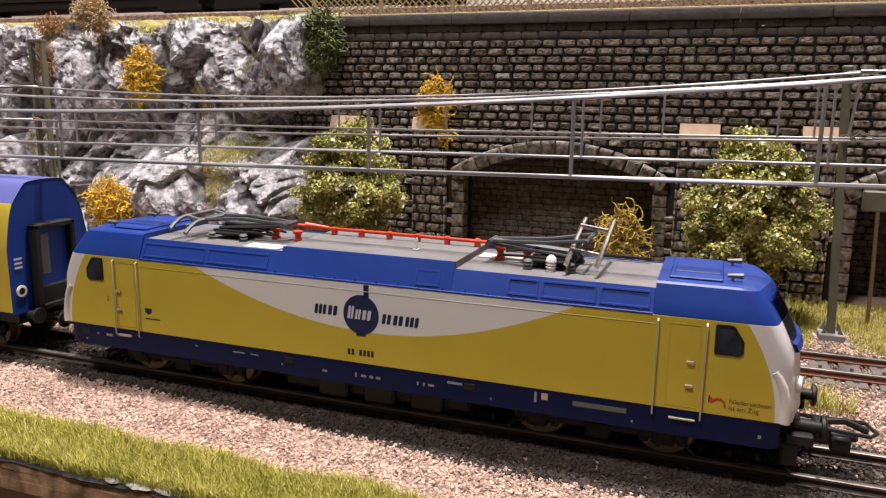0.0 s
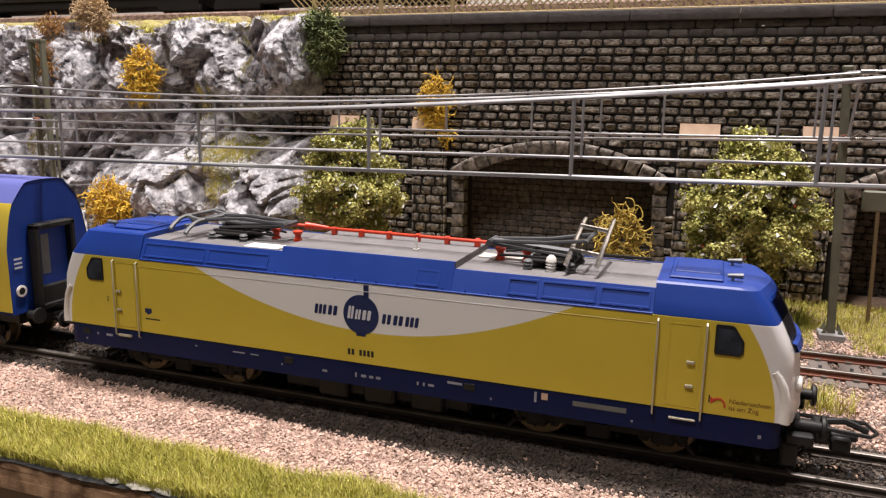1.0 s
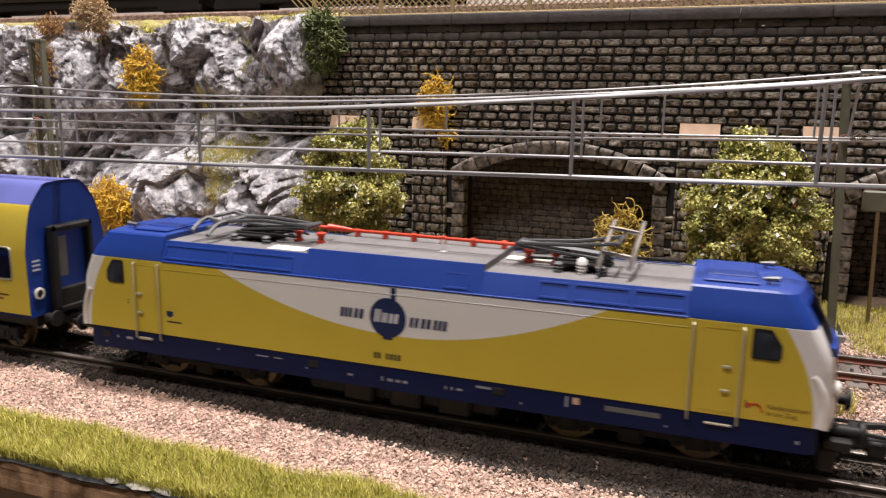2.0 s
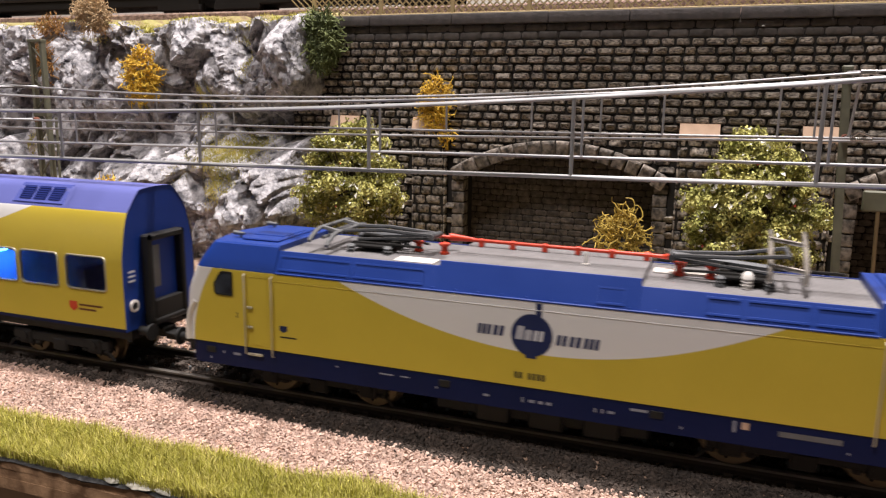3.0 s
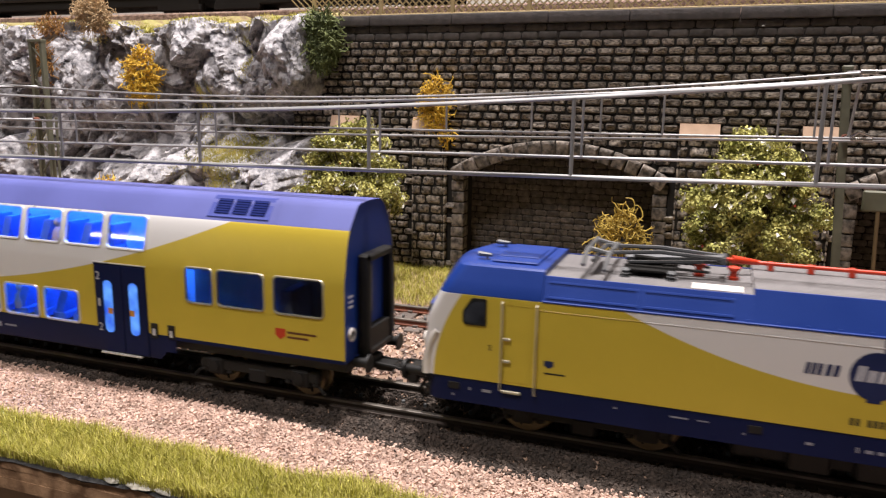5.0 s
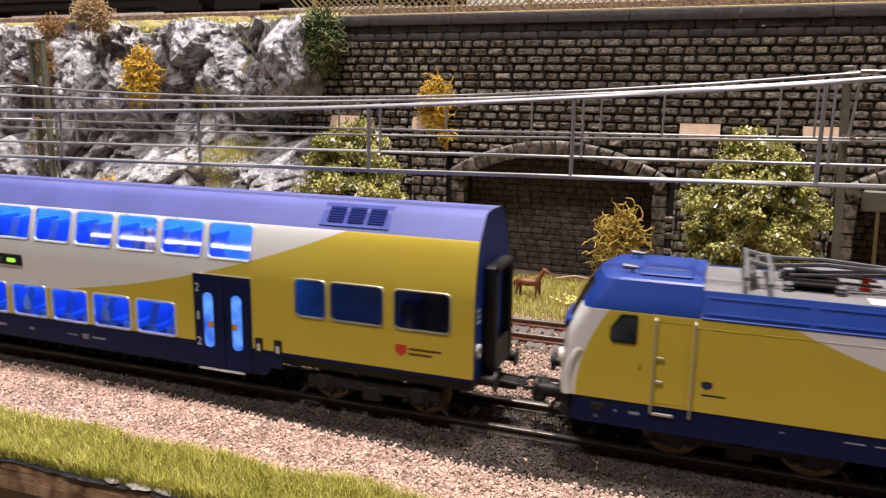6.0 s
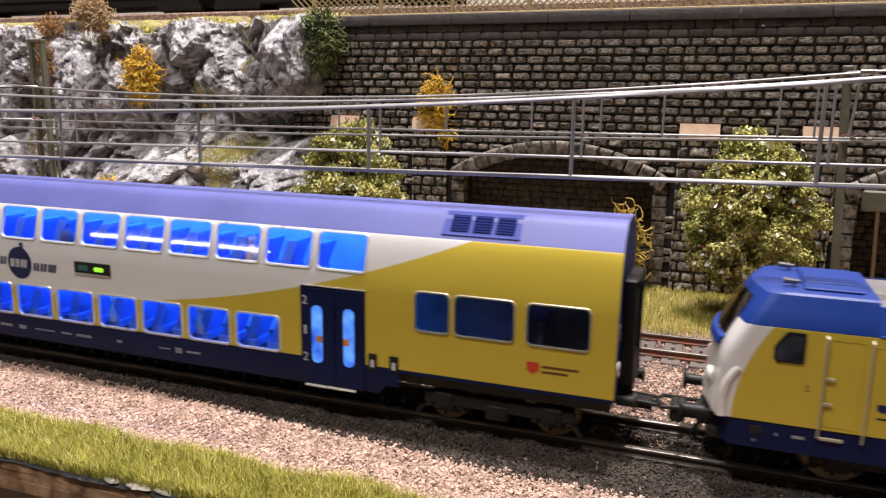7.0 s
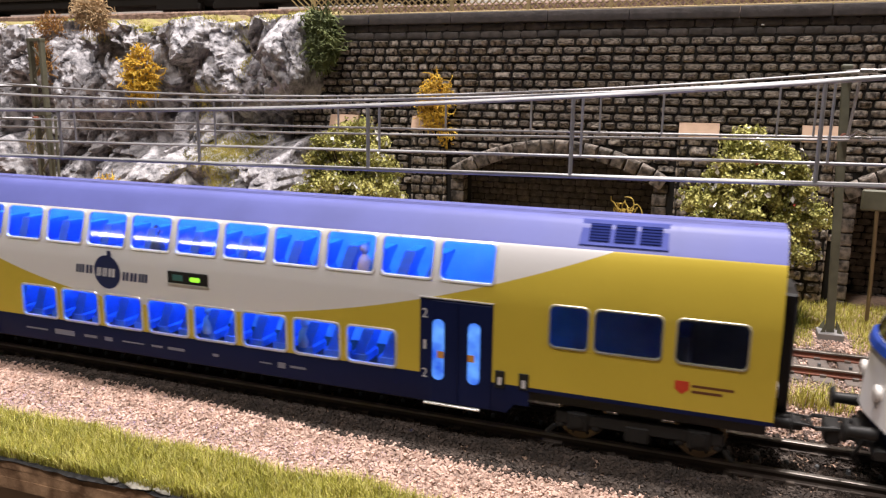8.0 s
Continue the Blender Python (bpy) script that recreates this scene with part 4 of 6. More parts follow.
    # folded pantographs
    for s, xc in ((-1, -50.0), (1, 46.5)):
        pan = part("pantograph", Geo().rbox(xc - 6, xc + 6, -6, 6, 42.6, 43.5, 0.3).rbox(xc - 3.2, xc + 3.2, -3, 3, 41.3, 44.4, 0.5), M_DARK, ob, "dark grey folded pantograph")
        g = Geo()
        for dx in (-5.5, 5.5):
            for yy in (-6.5, 6.5):
                g.lathe([(1.3, 41.2), (1.3, 41.7), (0.8, 41.9), (1.3, 42.3), (0.8, 42.7), (1.2, 43.1), (0.8, 43.5)], (xc + dx, yy, 0), "z", 10)
        part("foot_insulator", g, M_INSUL, pan, "ribbed grey insulator feet", smooth=40)
        e = -s
        g = Geo()
        g.tube([(xc + s * 6, 0, 44.6), (xc + e * 17, 0, 46.3)], 1.0, 8, r1=0.8)
        g.tube([(xc + s * 5, -3.5, 44.3), (xc + e * 16.5, -1.2, 45.6)], 0.45, 6)
        g.tube([(xc + e * 17, -3.6, 46.2), (xc + e * 17, 3.6, 46.2)], 0.8, 8)
        part("lower_arm", g, M_ARM, pan, smooth=40)
        zh = 49.4 if s > 0 else 46.9
        hx = xc + s * (9.0 if s > 0 else 12.0)
        half = 3.8 if s > 0 else 2.6
        g = Geo()
        for yy in (-3.2, 3.2):
            g.tube([(xc + e * 17, yy * 0.6, 46.4), (xc + e * 2, yy * 0.9, 47.2), (hx, yy * 1.6, zh - 0.6)], 0.5, 6)
        g.tube([(hx, -7, zh - 0.6), (hx, 7, zh - 0.6)], 0.5, 6)
        part("upper_arm", g, M_ARM, pan, smooth=40)
        g = Geo()
        for k in (-1, 1):
            x, z = hx + k * half, zh - k * 0.5
            if s > 0:
                g.tube([(x - 0.4, -9.8, zh - 5.8), (x, -8.4, zh - 4.2), (x + 0.2, 0, zh - 1.2), (x + 0.4, 9.0, zh + 1.8), (x + 0.4, 11.5, zh + 2.2)], 0.62, 6)
                continue
            g.tube([(x, -13.4, z - (4.6 if s > 0 else 2.6)), (x, -12.0, z - 1.6), (x, -9.4, z - 0.4), (x, -7.5, z), (x, 7.5, z), (x, 9.4, z - 0.4), (x, 12.0, z - 1.6), (x, 13.4, z - (4.6 if s > 0 else 2.6))], 0.62, 6)
        for yy in (-6.0, 6.0):
            lift = yy * 0.33 - 1.2 if s > 0 else 0.0
            g.tube([(hx - half, yy, zh + 0.5 + lift), (hx + half, yy, zh - 0.5 + lift)], 0.55, 6)
        if s < 0:
            g.tube([(hx - 1, -9, zh - 1.8), (hx - 1, 9, zh - 1.8)], 0.5, 6)
        part("collector_head", g, M_CHROME if s > 0 else M_GREYM, pan, "bright collector bows", smooth=40)
        g = Geo()
        for yy in (-4.5, 4.5):
            g.tube([(xc - 6, yy, 43.6), (xc + 6, yy, 43.6)], 0.5, 6)
            g.tube([(xc + e * 6, yy, 43.8), (xc + e * 14, yy * 0.6, 43.2)], 0.35, 6)
        g.tube([(xc - 4, -2, 45.3), (xc + 9 * e, 2, 44.2)], 0.7, 8)
        part("spring_gear", g, M_DARK, pan, smooth=40)
    # sides: doors, rails, windows, prints
    for s in (-1, 1):
        y = s * LOCO_W
        o = lambda d: y + s * d
        for xd in (-1, 1):
            door_off = 0.0 if xd > 0 else 1.6
            for xr in ((74.7, 85.4) if xd > 0 else (74.4, 83.1)):
                x = xd * xr
                g = Geo().tube([(x, o(0.0), 35.0), (x, o(0.75), 34.7), (x, o(0.75), 13.0), (x, o(0.1), 12.7)], 0.22, 8)
                part("grab_rail", g, M_GRAB, ob, "thin pale grab rail", smooth=40)
            g = Geo()
            for a, b, c, d in ((77.4, 84.2, 15.4, 15.5), (77.4, 84.2, 34.3, 34.45), (77.4, 77.55, 15.4, 34.4), (84.05, 84.2, 15.4, 34.4)):
                g.box(*sorted((xd * a + door_off, xd * b + door_off)), *sorted((o(-0.1), o(0.1))), c, d)
            door = part("door", g, M_LOCO, ob, "cab door with raised edges")
            g = Geo()
            for z in (20.3, 25.8):
                g.rbox(xd * 82.4 + door_off * 0.4 - 0.9, xd * 82.4 + door_off * 0.4 + 0.9, *sorted((o(0), o(0.55))), z - 0.25, z + 0.45, 0.12)
            part("handle", g, M_GRAB, door, "small pale handle")
            # cab window
            pts = [(87.2, 28.9), (87.5, 28.5), (92.7, 28.5), (93.4, 29.2), (93.4, 31.8), (91.3, 34.9), (90.7, 35.2), (87.5, 35.2), (87.2, 34.9)]
            pts = [(xd * a, b) for a, b in pts]
            cx, cz = xd * 90.6, 31.8
            rim = [(cx + (a - cx) * 1.0, cz + (b - cz) * 1.0) for a, b in pts]
            q = Geo()
            inn = [(cx + (a - cx) * 0.86, cz + (b - cz) * 0.86) for a, b in pts]
            n = len(pts)
            q.add([(a, o(0.02), b) for a, b in rim] + [(a, o(0.28), b) for a, b in rim] + [(a, o(0.28), b) for a, b in inn] + [(a, o(0.02), b) for a, b in inn],
                  [(k * n + i, k * n + (i + 1) % n, (k + 1) * n + (i + 1) % n, (k + 1) * n + i) for k in range(3) for i in range(n)])
            win = fix_normals(part("side_window", q, M_BLACK, ob, "dark rubber-framed cab window"))
            q = Geo().poly(inn, *sorted((o(0.01), o(0.12))))
            fix_normals(part("pane", q, M_WINDOWDARK, win))
        # steps, inspection plates along the skirt
        ys = s * SKW
        q = lambda d: ys + s * d
        for a, b, c, d in ((-82.8, -78, 12.3, 13.0), (78.5, 84.4, 12.2, 12.7)):
            part("step", Geo().rbox(a, b, *sorted((q(0), q(0.6))), c, d, 0.12), M_GRAB, ob, "pale step edge")
        g = Geo()
        for x, w, z, h in ((-96, 0.5, 10, 0.6), (-88, 2.4, 12, 0.7), (-91.5, 0.5, 12, 0.7), (-55, 0.7, 12.6, .4), (-42, 4.0, 12.5, .35), (-36, 2.6, 12.5, .3), (-26, .5, 11, .5), (-13, 1.5, 11, .6), (-3, .5, 11.2, 1.2),
                           (-1.2, 1.5, 11.1, .7), (1.2, 1.2, 11.1, .7), (3.2, 1.3, 11.1, .7), (15, .5, 11.3, .9), (16.7, .5, 11.3, .9), (18.2, 1.6, 11.3, .6), (23.5, 4, 12.8, .6), (35, .5, 10.2, .6), (46.4, .6, 12.4, 2.6), (98, .7, 10.8, .8), (70, .5, 10, .5)):
            g.box(x, x + w, *sorted((q(0), q(0.06))), z - h / 2, z + h / 2)
        part("skirt_print", g, M_PRINTG, ob, "tiny pale markings")["kind"] = "stuff"
        g = Geo().box(56, 68.8, *sorted((q(0), q(0.08))), 11.6, 12.8)
        part("skirt_plate", g, M_GREYM, ob, "grey plate on the skirt")
        g = Geo().box(48.2, 49.8, *sorted((q(0), q(0.08))), 12.0, 13.6)
        part("skirt_mark", g, M_CAP, ob)
        for x in (-97, -25, 28):
            part("skirt_vent", Geo().rbox(x, x + 3, *sorted((q(0), q(0.2))), 11.5, 13.3, 0.08), M_BLACK, ob)
        # round emblem with a stem and plain bars for the lettering
        pts = []
        for i in range(28):
            a = 2 * math.pi * i / 28
            pts.append((-1.0 + 5.2 * math.cos(a), 27.6 + 5.2 * math.sin(a)))
        emb = part("emblem", Geo().poly(pts, *sorted((o(0.02), o(0.08)))), M_PRINT, ob, "dark blue disc emblem")
        fix_normals(emb)
        g = Geo().box(-0.2, 1.3, *sorted((o(0.02), o(0.08))), 32.4, 35.5).box(-2.4, 0.4, *sorted((o(0.02), o(0.08))), 21.9, 22.6)
        part("emblem_stem", g, M_PRINT, emb)
        x = -15.0
        for w, h in ((3.4, 2.6), (2.6, 2.6)):
            bars(emb, M_PRINT, x, w, 26.6, h, o)
            x += w + 0.7
        x = 5.0
        for w, h in ((2.4, 2.6), (2.6, 2.6), (3.6, 2.6)):
            bars(emb, M_PRINT, x, w, 25.9, h, o)
            x += w + 0.8
        x = -5.0
        for w, h in ((1.6, 3.4), (1.5, 2.6), (2.4, 2.6)):
            bars(emb, M_PRINTW, x, w, 26.3, h, lambda d: o(d + 0.07))
            x += w + 0.6
        g = Geo()
        for i in range(7):
            if i != 2:
                g.box(-5.0 + i * 1.15, -5.0 + i * 1.15 + 0.75, *sorted((o(0.02), o(0.06))), 16.6, 18.2)
        g.box(-72.2, -67, *sorted((o(0.02), o(0.06))), 18.5, 18.9)
        g.box(86.9, 87.2, *sorted((o(0.02), o(0.06))), 17.2, 19.0)
        part("small_print", g, M_PRINTK, ob, "small dark print bars")["kind"] = "stuff"
        g = Geo().poly([(-72.3, 21.8), (-72.3, 20.6), (-71.1, 19.9), (-69.9, 20.6), (-69.9, 21.8)], *sorted((o(0.02), o(0.07))))
        fix_normals(part("crest", g, M_PRINT, ob, "small shield crest"))
        if s < 0:
            part("class_number", text_geo("2", 2.0, -86.6, 22.6, o(0.06)), M_PRINTK, ob, "small dark class number")
            part("slogan", text_geo("Niedersachsen", 1.5, 91.3, 17.6, o(0.06)), M_PRINTR2, ob, "small dark slogan print")
            part("slogan", text_geo("ist am Zug", 1.5, 91.3, 16.1, o(0.06)), M_PRINTR2, ob, "small dark slogan print")
            q2 = Geo()
            arc = [(89.0 + 1.5 * math.cos(a), 16.8 + 1.6 * math.sin(a)) for a in np.linspace(-0.2, 2.5, 9)]
            q2.tube([(a, o(0.03), b) for a, b in arc], 0.22, 6).poly([(87.2, 18.6), (87.4, 17.0), (88.5, 17.9)], o(0.08), o(0.0))
            part("slogan_mark", q2, M_PRINTR, ob, "red curved arrow mark")
        g = Geo()
        for x0, x1 in ((-74.0, 74.0),):
            g.rbox(x0, x1, *sorted((o(-0.05), o(0.1))), 33.7, 33.9, 0.04)
        part("side_seam", g, M_LOCO, ob)
    # running gear
    g = Geo().rbox(-28, 28, -12, 12, 3.2, 8.6, 0.8).box(-99, 99, -10, 10, 7.5, 9.5)
    for x in (-16, -2, 12):
        g.rbox(x, x + 9, -14.2, 14.2, 2.8, 8.4, 0.6)
    part("underframe", g, M_BLACK, ob, "black equipment boxes under the frame")
    wheels = []
    for xc in (-62.5, 62.0):
        bogie(ob, xc, 31, 7.2, 21)
        wheels += [wheelset(ob, xc + t * 15.5, 7.2) for t in (-1, 1)]
    return ob, wheels


def bars(emb, m, x, w, z, h, o):
    """Plain slanted bars standing in for one character: two, or three where it is wide."""
    n = 3 if w > 3 else 2
    t = 0.41 * w if n == 2 else 0.27 * w
    for i in range(n):
        a = x + i * (w - t) / (n - 1)
        pts = [(a + 0.16 * q[1] + q[0], z + q[1]) for q in rrect(0, t, 0, h, t * 0.3, 2)]
        fix_normals(part("emblem_bar", Geo().poly(pts, *sorted((o(0.02), o(0.08)))), m, emb))


M_WINDOWDARK = mat("dark_glazing", (0.05, 0.06, 0.08), 0.14, scale=120, col2=(0.012, 0.014, 0.02))
M_PRINTR2 = mat("print_brown", (0.14, 0.05, 0.02), 0.4, scale=150)

CX0, CX1 = -435.0, -127.3
CPROF = [(6.4, 15.6), (9.0, 16.0), (12.9, 16.0), (13.9, 16.0), (14.2, 16.0), (18, 16.0), (23.8, 16.0), (24.9, 16.0), (28.0, 16.0), (33.5, 16.0), (34.8, 15.85), (36.5, 15.6),
         (38.2, 15.3), (41, 14.75), (44, 14.05), (46, 13.42), (47.6, 12.8), (48.1, 12.5), (48.8, 11.95), (50.3, 10.75), (51.7, 9.6), (52.95, 8.5), (53.95, 7.5), (54.4, 6.2), (54.6, 3.0), (54.7, 0.0)]


def cy(z):
    for (z0, y0), (z1, y1) in zip(CPROF, CPROF[1:]):
        if z0 <= z <= z1:
            return y0 + (y1 - y0) * (z - z0) / (z1 - z0)
    return 16.0


def coach():
    ob = thing("double_deck_coach", "yellow, white and blue double-deck model coach lit blue inside", "railway coach")
    low = [(-234.0 - 16.62 * k, -219.8 - 16.62 * k) for k in range(8)]
    upp = [(-208.0 - 16.4 * k, -193.6 - 16.4 * k) for k in range(10)]
    upp = upp + [(a - 164.0, b - 164.0) for a, b in upp[:2]]
    doors = [(-212.9, -193.2), (-381.5, -361.8)]
    cab = [(-178.9, -169.7), (-168.0, -152.6), (-149.2, -133.8)]
    cab2 = [(-404.5, -395.3), (-420.5, -406.0)]
    holes = [(a, b, 14.2, 23.8) for a, b in low] + [(a, b, 38.2, 47.6) for a, b in upp] + [(a, b, 24.9, 34.8) for a, b in cab + cab2]
    dh = [(a, b, 9.0, 33.5) for a, b in doors]
    xs = sorted({CX0, CX1, -189.5, -183.5, -384.0, -390.0, *[v for h in holes + dh for v in h[:2]]})
    zs = [p[0] for p in CPROF]
    shell = Geo()
    for s in (-1, 1):
        for i in range(len(xs) - 1):
            a, b = xs[i], xs[i + 1]
            m = (a + b) / 2
            for j in range(len(zs) - 1):
                z0, z1 = zs[j], zs[j + 1]
                zm = (z0 + z1) / 2
                if any(h[0] < m < h[1] and h[2] < zm < h[3] for h in holes):
                    continue
                if zm < 12.9 and (m > -183.5 or m < -390.0):
                    continue
                za, zb = z0, z0
                slot = 1 if zm < 13.9 else (0 if zm < 48.1 else 2)
                if any(h[0] < m < h[1] and h[2] < zm < h[3] for h in dh):
                    slot = 1
                q = [(a, s * cy(z0), z0), (b, s * cy(z0), z0), (b, s * cy(z1), z1), (a, s * cy(z1), z1)]
                if zm < 9.0 and -190 < m < -183:
                    continue
                shell.add(q if s < 0 else q[::-1], [(0, 1, 2, 3)], slot)
        # slanting skirt ends
        for xa, xb in ((-189.5, -183.5), (-384.0, -390.0)):
            pts = [(xa, 6.4), (xb, 12.9), (xa, 12.9)]
            shell.add([(x, s * 15.9, z) for x, z in pts], [(0, 1, 2)], 1)
    body = weld(part("body", shell, [M_COACH, M_NAVY, M_ROOFBLUE], ob, "yellow body with white sweep and blue roof", smooth=55))
    # ends
    for x, s in ((CX1, 1), (CX0, -1)):
        g = Geo()
        out = [(-y, z) for z, y in CPROF if z >= 12.9] + [(y, z) for z, y in reversed(CPROF) if z >= 12.9 and y > 0]
        n = len(out)
        g.add([(x - s * 0.2, y * 0.995, z) for y, z in out], [tuple(range(n))])
        # gangway opening is framed in front of a dark recess
        end = part("end_wall", g, M_BLUE, ob, "blue end wall")
        g = Geo()
        for y0, y1, z0, z1 in ((-8.2, -6.2, 13.5, 41.0), (6.2, 8.2, 13.5, 41.0), (-8.2, 8.2, 39.0, 41.0), (-8.2, 8.2, 13.0, 15.0)):
            g.rbox(*sorted((x - 0.1, x + s * 3.4)), y0, y1, z0, z1, 0.5)
        part("gangway", g, M_BLACK, end, "black rubber gangway bellows")
        g = Geo().rbox(*sorted((x - 0.1, x + s * 0.7)), -6.2, 6.2, 15, 39, 0.1)
        part("end_door", g, M_BLUE, end, "blue end door inside the gangway")
        g = Geo().rbox(*sorted((x + s * 0.7, x + s * 0.9)), -4.2, -1.0, 24, 37, 0.05)
        part("door_window", g, M_GREYM, end, "pale grey door pane")
        g = Geo().rbox(*sorted((x + s * 0.6, x + s * 3.0)), -6.2, 6.2, 15, 20.5, 0.2)
        part("gangway_plate", g, M_BLACK, end, "black fall plate")
        g = Geo().lathe([(1.9, 0), (1.9, s * 0.4), (1.2, s * 0.5), (1.2, s * 0.1)], (x, -12.2, 20.2), "x", 16)
        lamp = part("tail_lamp", g, M_WHITEP, end, "round pale-rimmed tail lamp", smooth=40)
        part("lamp_glass", Geo().lathe([(1.25, 0), (1.25, s * 0.3), (0.4, s * 0.45)], (x, -12.2, 20.2), "x", 16), M_BLACK, lamp, "dark lamp glass", smooth=40)
        g = Geo()
        for z in (27.5, 28.9, 30.3):
            g.box(*sorted((x, x + s * 0.06)), -13.8, -11.0, z, z + 0.6)
        part("end_print", g, M_PRINTW, end)
        g = Geo().rbox(*sorted((x - s * 14, x + s * 2.5)), -3, 3, 8, 11, 0.4).rbox(*sorted((x + s * 2, x + s * 8)), -2.2, 2.2, 7.2, 9.4, 0.4)
        g.tube([(x + s * 2, -2.6, 9.4), (x + s * 9, -2.6, 9.0), (x + s * 10, 0, 8.6), (x + s * 9, 2.6, 9.0), (x + s * 2, 2.6, 9.4)], 0.45, 6)
        part("coupler", g, M_BLACK, ob, "black short coupler")
        for yy in (-10, 10):
            g = Geo().lathe([(1.4, 0), (1.4, s * 4), (2.6, s * 4.1), (2.5, s * 4.7)], (x, yy, 12.0), "x", 14)
            part("buffer", g, M_BLACK, end, smooth=40)
    # windows with rims and panes
    for s in (-1, 1):
        for kind, hs, lean in (("lower", [h for h in holes if h[2] == 14.2], 0), ("upper", [h for h in holes if h[2] == 38.2], 1), ("end", [h for h in holes if h[2] == 24.9], 0)):
            for a, b, z0, z1 in hs:
                def put(pts, d):
                    return [(x, s * (cy(z) + d), z) for x, z in pts]
                g = Geo()
                o1, o2, i2 = rrect(a - 0.55, b + 0.55, z0 - 0.5, z1 + 0.5, 1.7), rrect(a - 0.32, b + 0.32, z0 - 0.28, z1 + 0.3, 1.5), rrect(a + 0.15, b - 0.15, z0 + 0.15, z1 - 0.1, 1.2)
                if kind == "end":
                    o1, o2, i2 = rrect(a - 0.45, b + 0.45, z0 - 0.4, z1 + 0.45, 1.6), rrect(a - 0.3, b + 0.3, z0 - 0.25, z1 + 0.3, 1.5), rrect(a + 0.05, b - 0.05, z0 + 0.05, z1 - 0.05, 1.3)
                n = len(o1)
                g.add(put(o1, 0.02) + put(o2, 0.3) + put(i2, 0.26) + put(i2, -0.6),
                      [(k * n + i, k * n + (i + 1) % n, (k + 1) * n + (i + 1) % n, (k + 1) * n + i) for k in range(3) for i in range(n)])
                win = fix_normals(part("window", g, M_RIM if kind != "end" else M_RIMY, body, smooth=50))
                q = Geo()
                lo, hi = cy(z0), cy(z1)
                q.add([(x, s * (lo + (hi - lo) * (z - z0) / (z1 - z0) - 0.35), z) for x, z in i2], [tuple(range(n))])
                pane = part("pane", q, M_GLASS if kind != "end" else M_SMOKE, win)
                pane.visible_shadow = False
        # doors
        for a, b in doors:
            y = 16.0
            o = lambda d: s * (y + d)
            g = Geo()
            mid = (a + b) / 2 + 0.8
            g.rbox(a + 3.2, mid - 0.12, *sorted((o(0.0), o(0.25))), 6.8, 33.0, 0.1)
            g.rbox(mid + 0.12, b - 0.2, *sorted((o(0.0), o(0.25))), 6.8, 33.0, 0.1)
            door = part("door", g, M_NAVY, ob, "dark navy double door")
            for xa, xb in ((a + 3.6, a + 6.8), (mid + 2.6, mid + 5.8)):
                q = Geo().poly(rrect(xa, xb, 12.6, 28.4, 1.5), *sorted((o(0.26), o(0.4))))
                pane = fix_normals(part("door_window", q, M_DOORGLOW, door, "rounded door window glowing in place of a lit inside"))
                xm = xb - 0.9 if xa < mid else xa + 0.9
                part("door_sticker", Geo().rbox(xm - 0.9, xm + 0.9, *sorted((o(0.38), o(0.48))), 18.4, 20.2, 0.04), M_ORANGE, pane, "small orange sticker")
            g = Geo().box(a, b, *sorted((o(0.0), o(0.3))), 33.5, 33.8)
            part("door_trim", g, M_RIM, door)
            g = Geo().rbox(a + 1.4, b - 2.8, *sorted((o(0.0), o(0.9))), 6.0, 6.5, 0.1)
            part("door_step", g, M_RIM, door, "pale step edge")
            if s < 0:
                for z in (28.4, 12.8):
                    part("class_number", text_geo("2", 3.4, a + 0.5, z, o(0.05)), M_PRINTW, door, "white class number")
                part("class_bar", Geo().box(a + 1.0, a + 1.7, *sorted((o(0.0), o(0.05))), 20.2, 22.6), M_PRINTW, door)
        for x in (-192.4, -186.2):
            g = Geo().rbox(x, x + 2.6, *sorted((s * 16.0, s * 16.3)), 12.8 + (x + 192.4) * 0.05, 17.2, 0.1)
            fl = part("flap", g, M_BLACK, ob, "small dark flap")
            part("flap_light", Geo().box(x + 0.8, x + 1.8, *sorted((s * 16.3, s * 16.36)), 13.6, 15.6), M_PRINTW, fl)
        # display
        g = Geo().rbox(-292.4, -278.4, *sorted((s * 15.9, s * 16.3)), 29.7, 33.1, 0.12)
        disp = part("destination_display", g, M_BLACK, ob, "black display with green glow")
        part("display_glow", Geo().poly(rrect(-284.5, -281.0, 30.6, 31.9, 0.5), *sorted((s * 16.3, s * 16.36))), M_GREENLED, disp, "green glowing dots")
        part("display_dim", Geo().box(-290.6, -287.0, *sorted((s * 16.3, s * 16.35)), 30.5, 32.2), M_TEAL, disp, "dim teal display field")
        part("display_frame", Geo().box(-292.6, -278.2, *sorted((s * 16.0, s * 16.36)), 29.4, 29.65), M_RIM, disp)
        # emblem
        o = lambda d: s * (16.0 + d)
        pts = [(-315.0 + 5.0 * math.cos(2 * math.pi * i / 28), 30.6 + 5.0 * math.sin(2 * math.pi * i / 28)) for i in range(28)]
        emb = fix_normals(part("emblem", Geo().poly(pts, *sorted((o(0.02), o(0.08)))), M_PRINT, ob, "dark blue disc emblem"))
        part("emblem_stem", Geo().box(-314.6, -313.2, *sorted((o(0.0), o(0.08))), 35.0, 37.0), M_PRINT, emb)
        x = -327.2
        for w in (3.2, 2.4):
            bars(emb, M_PRINT, x, w, 29.6, 2.6, o)
            x += w + 0.7
        x = -309.4
        for w in (2.2, 2.4, 3.2):
            bars(emb, M_PRINT, x, w, 28.6, 2.6, o)
            x += w + 0.7
        x = -319.0
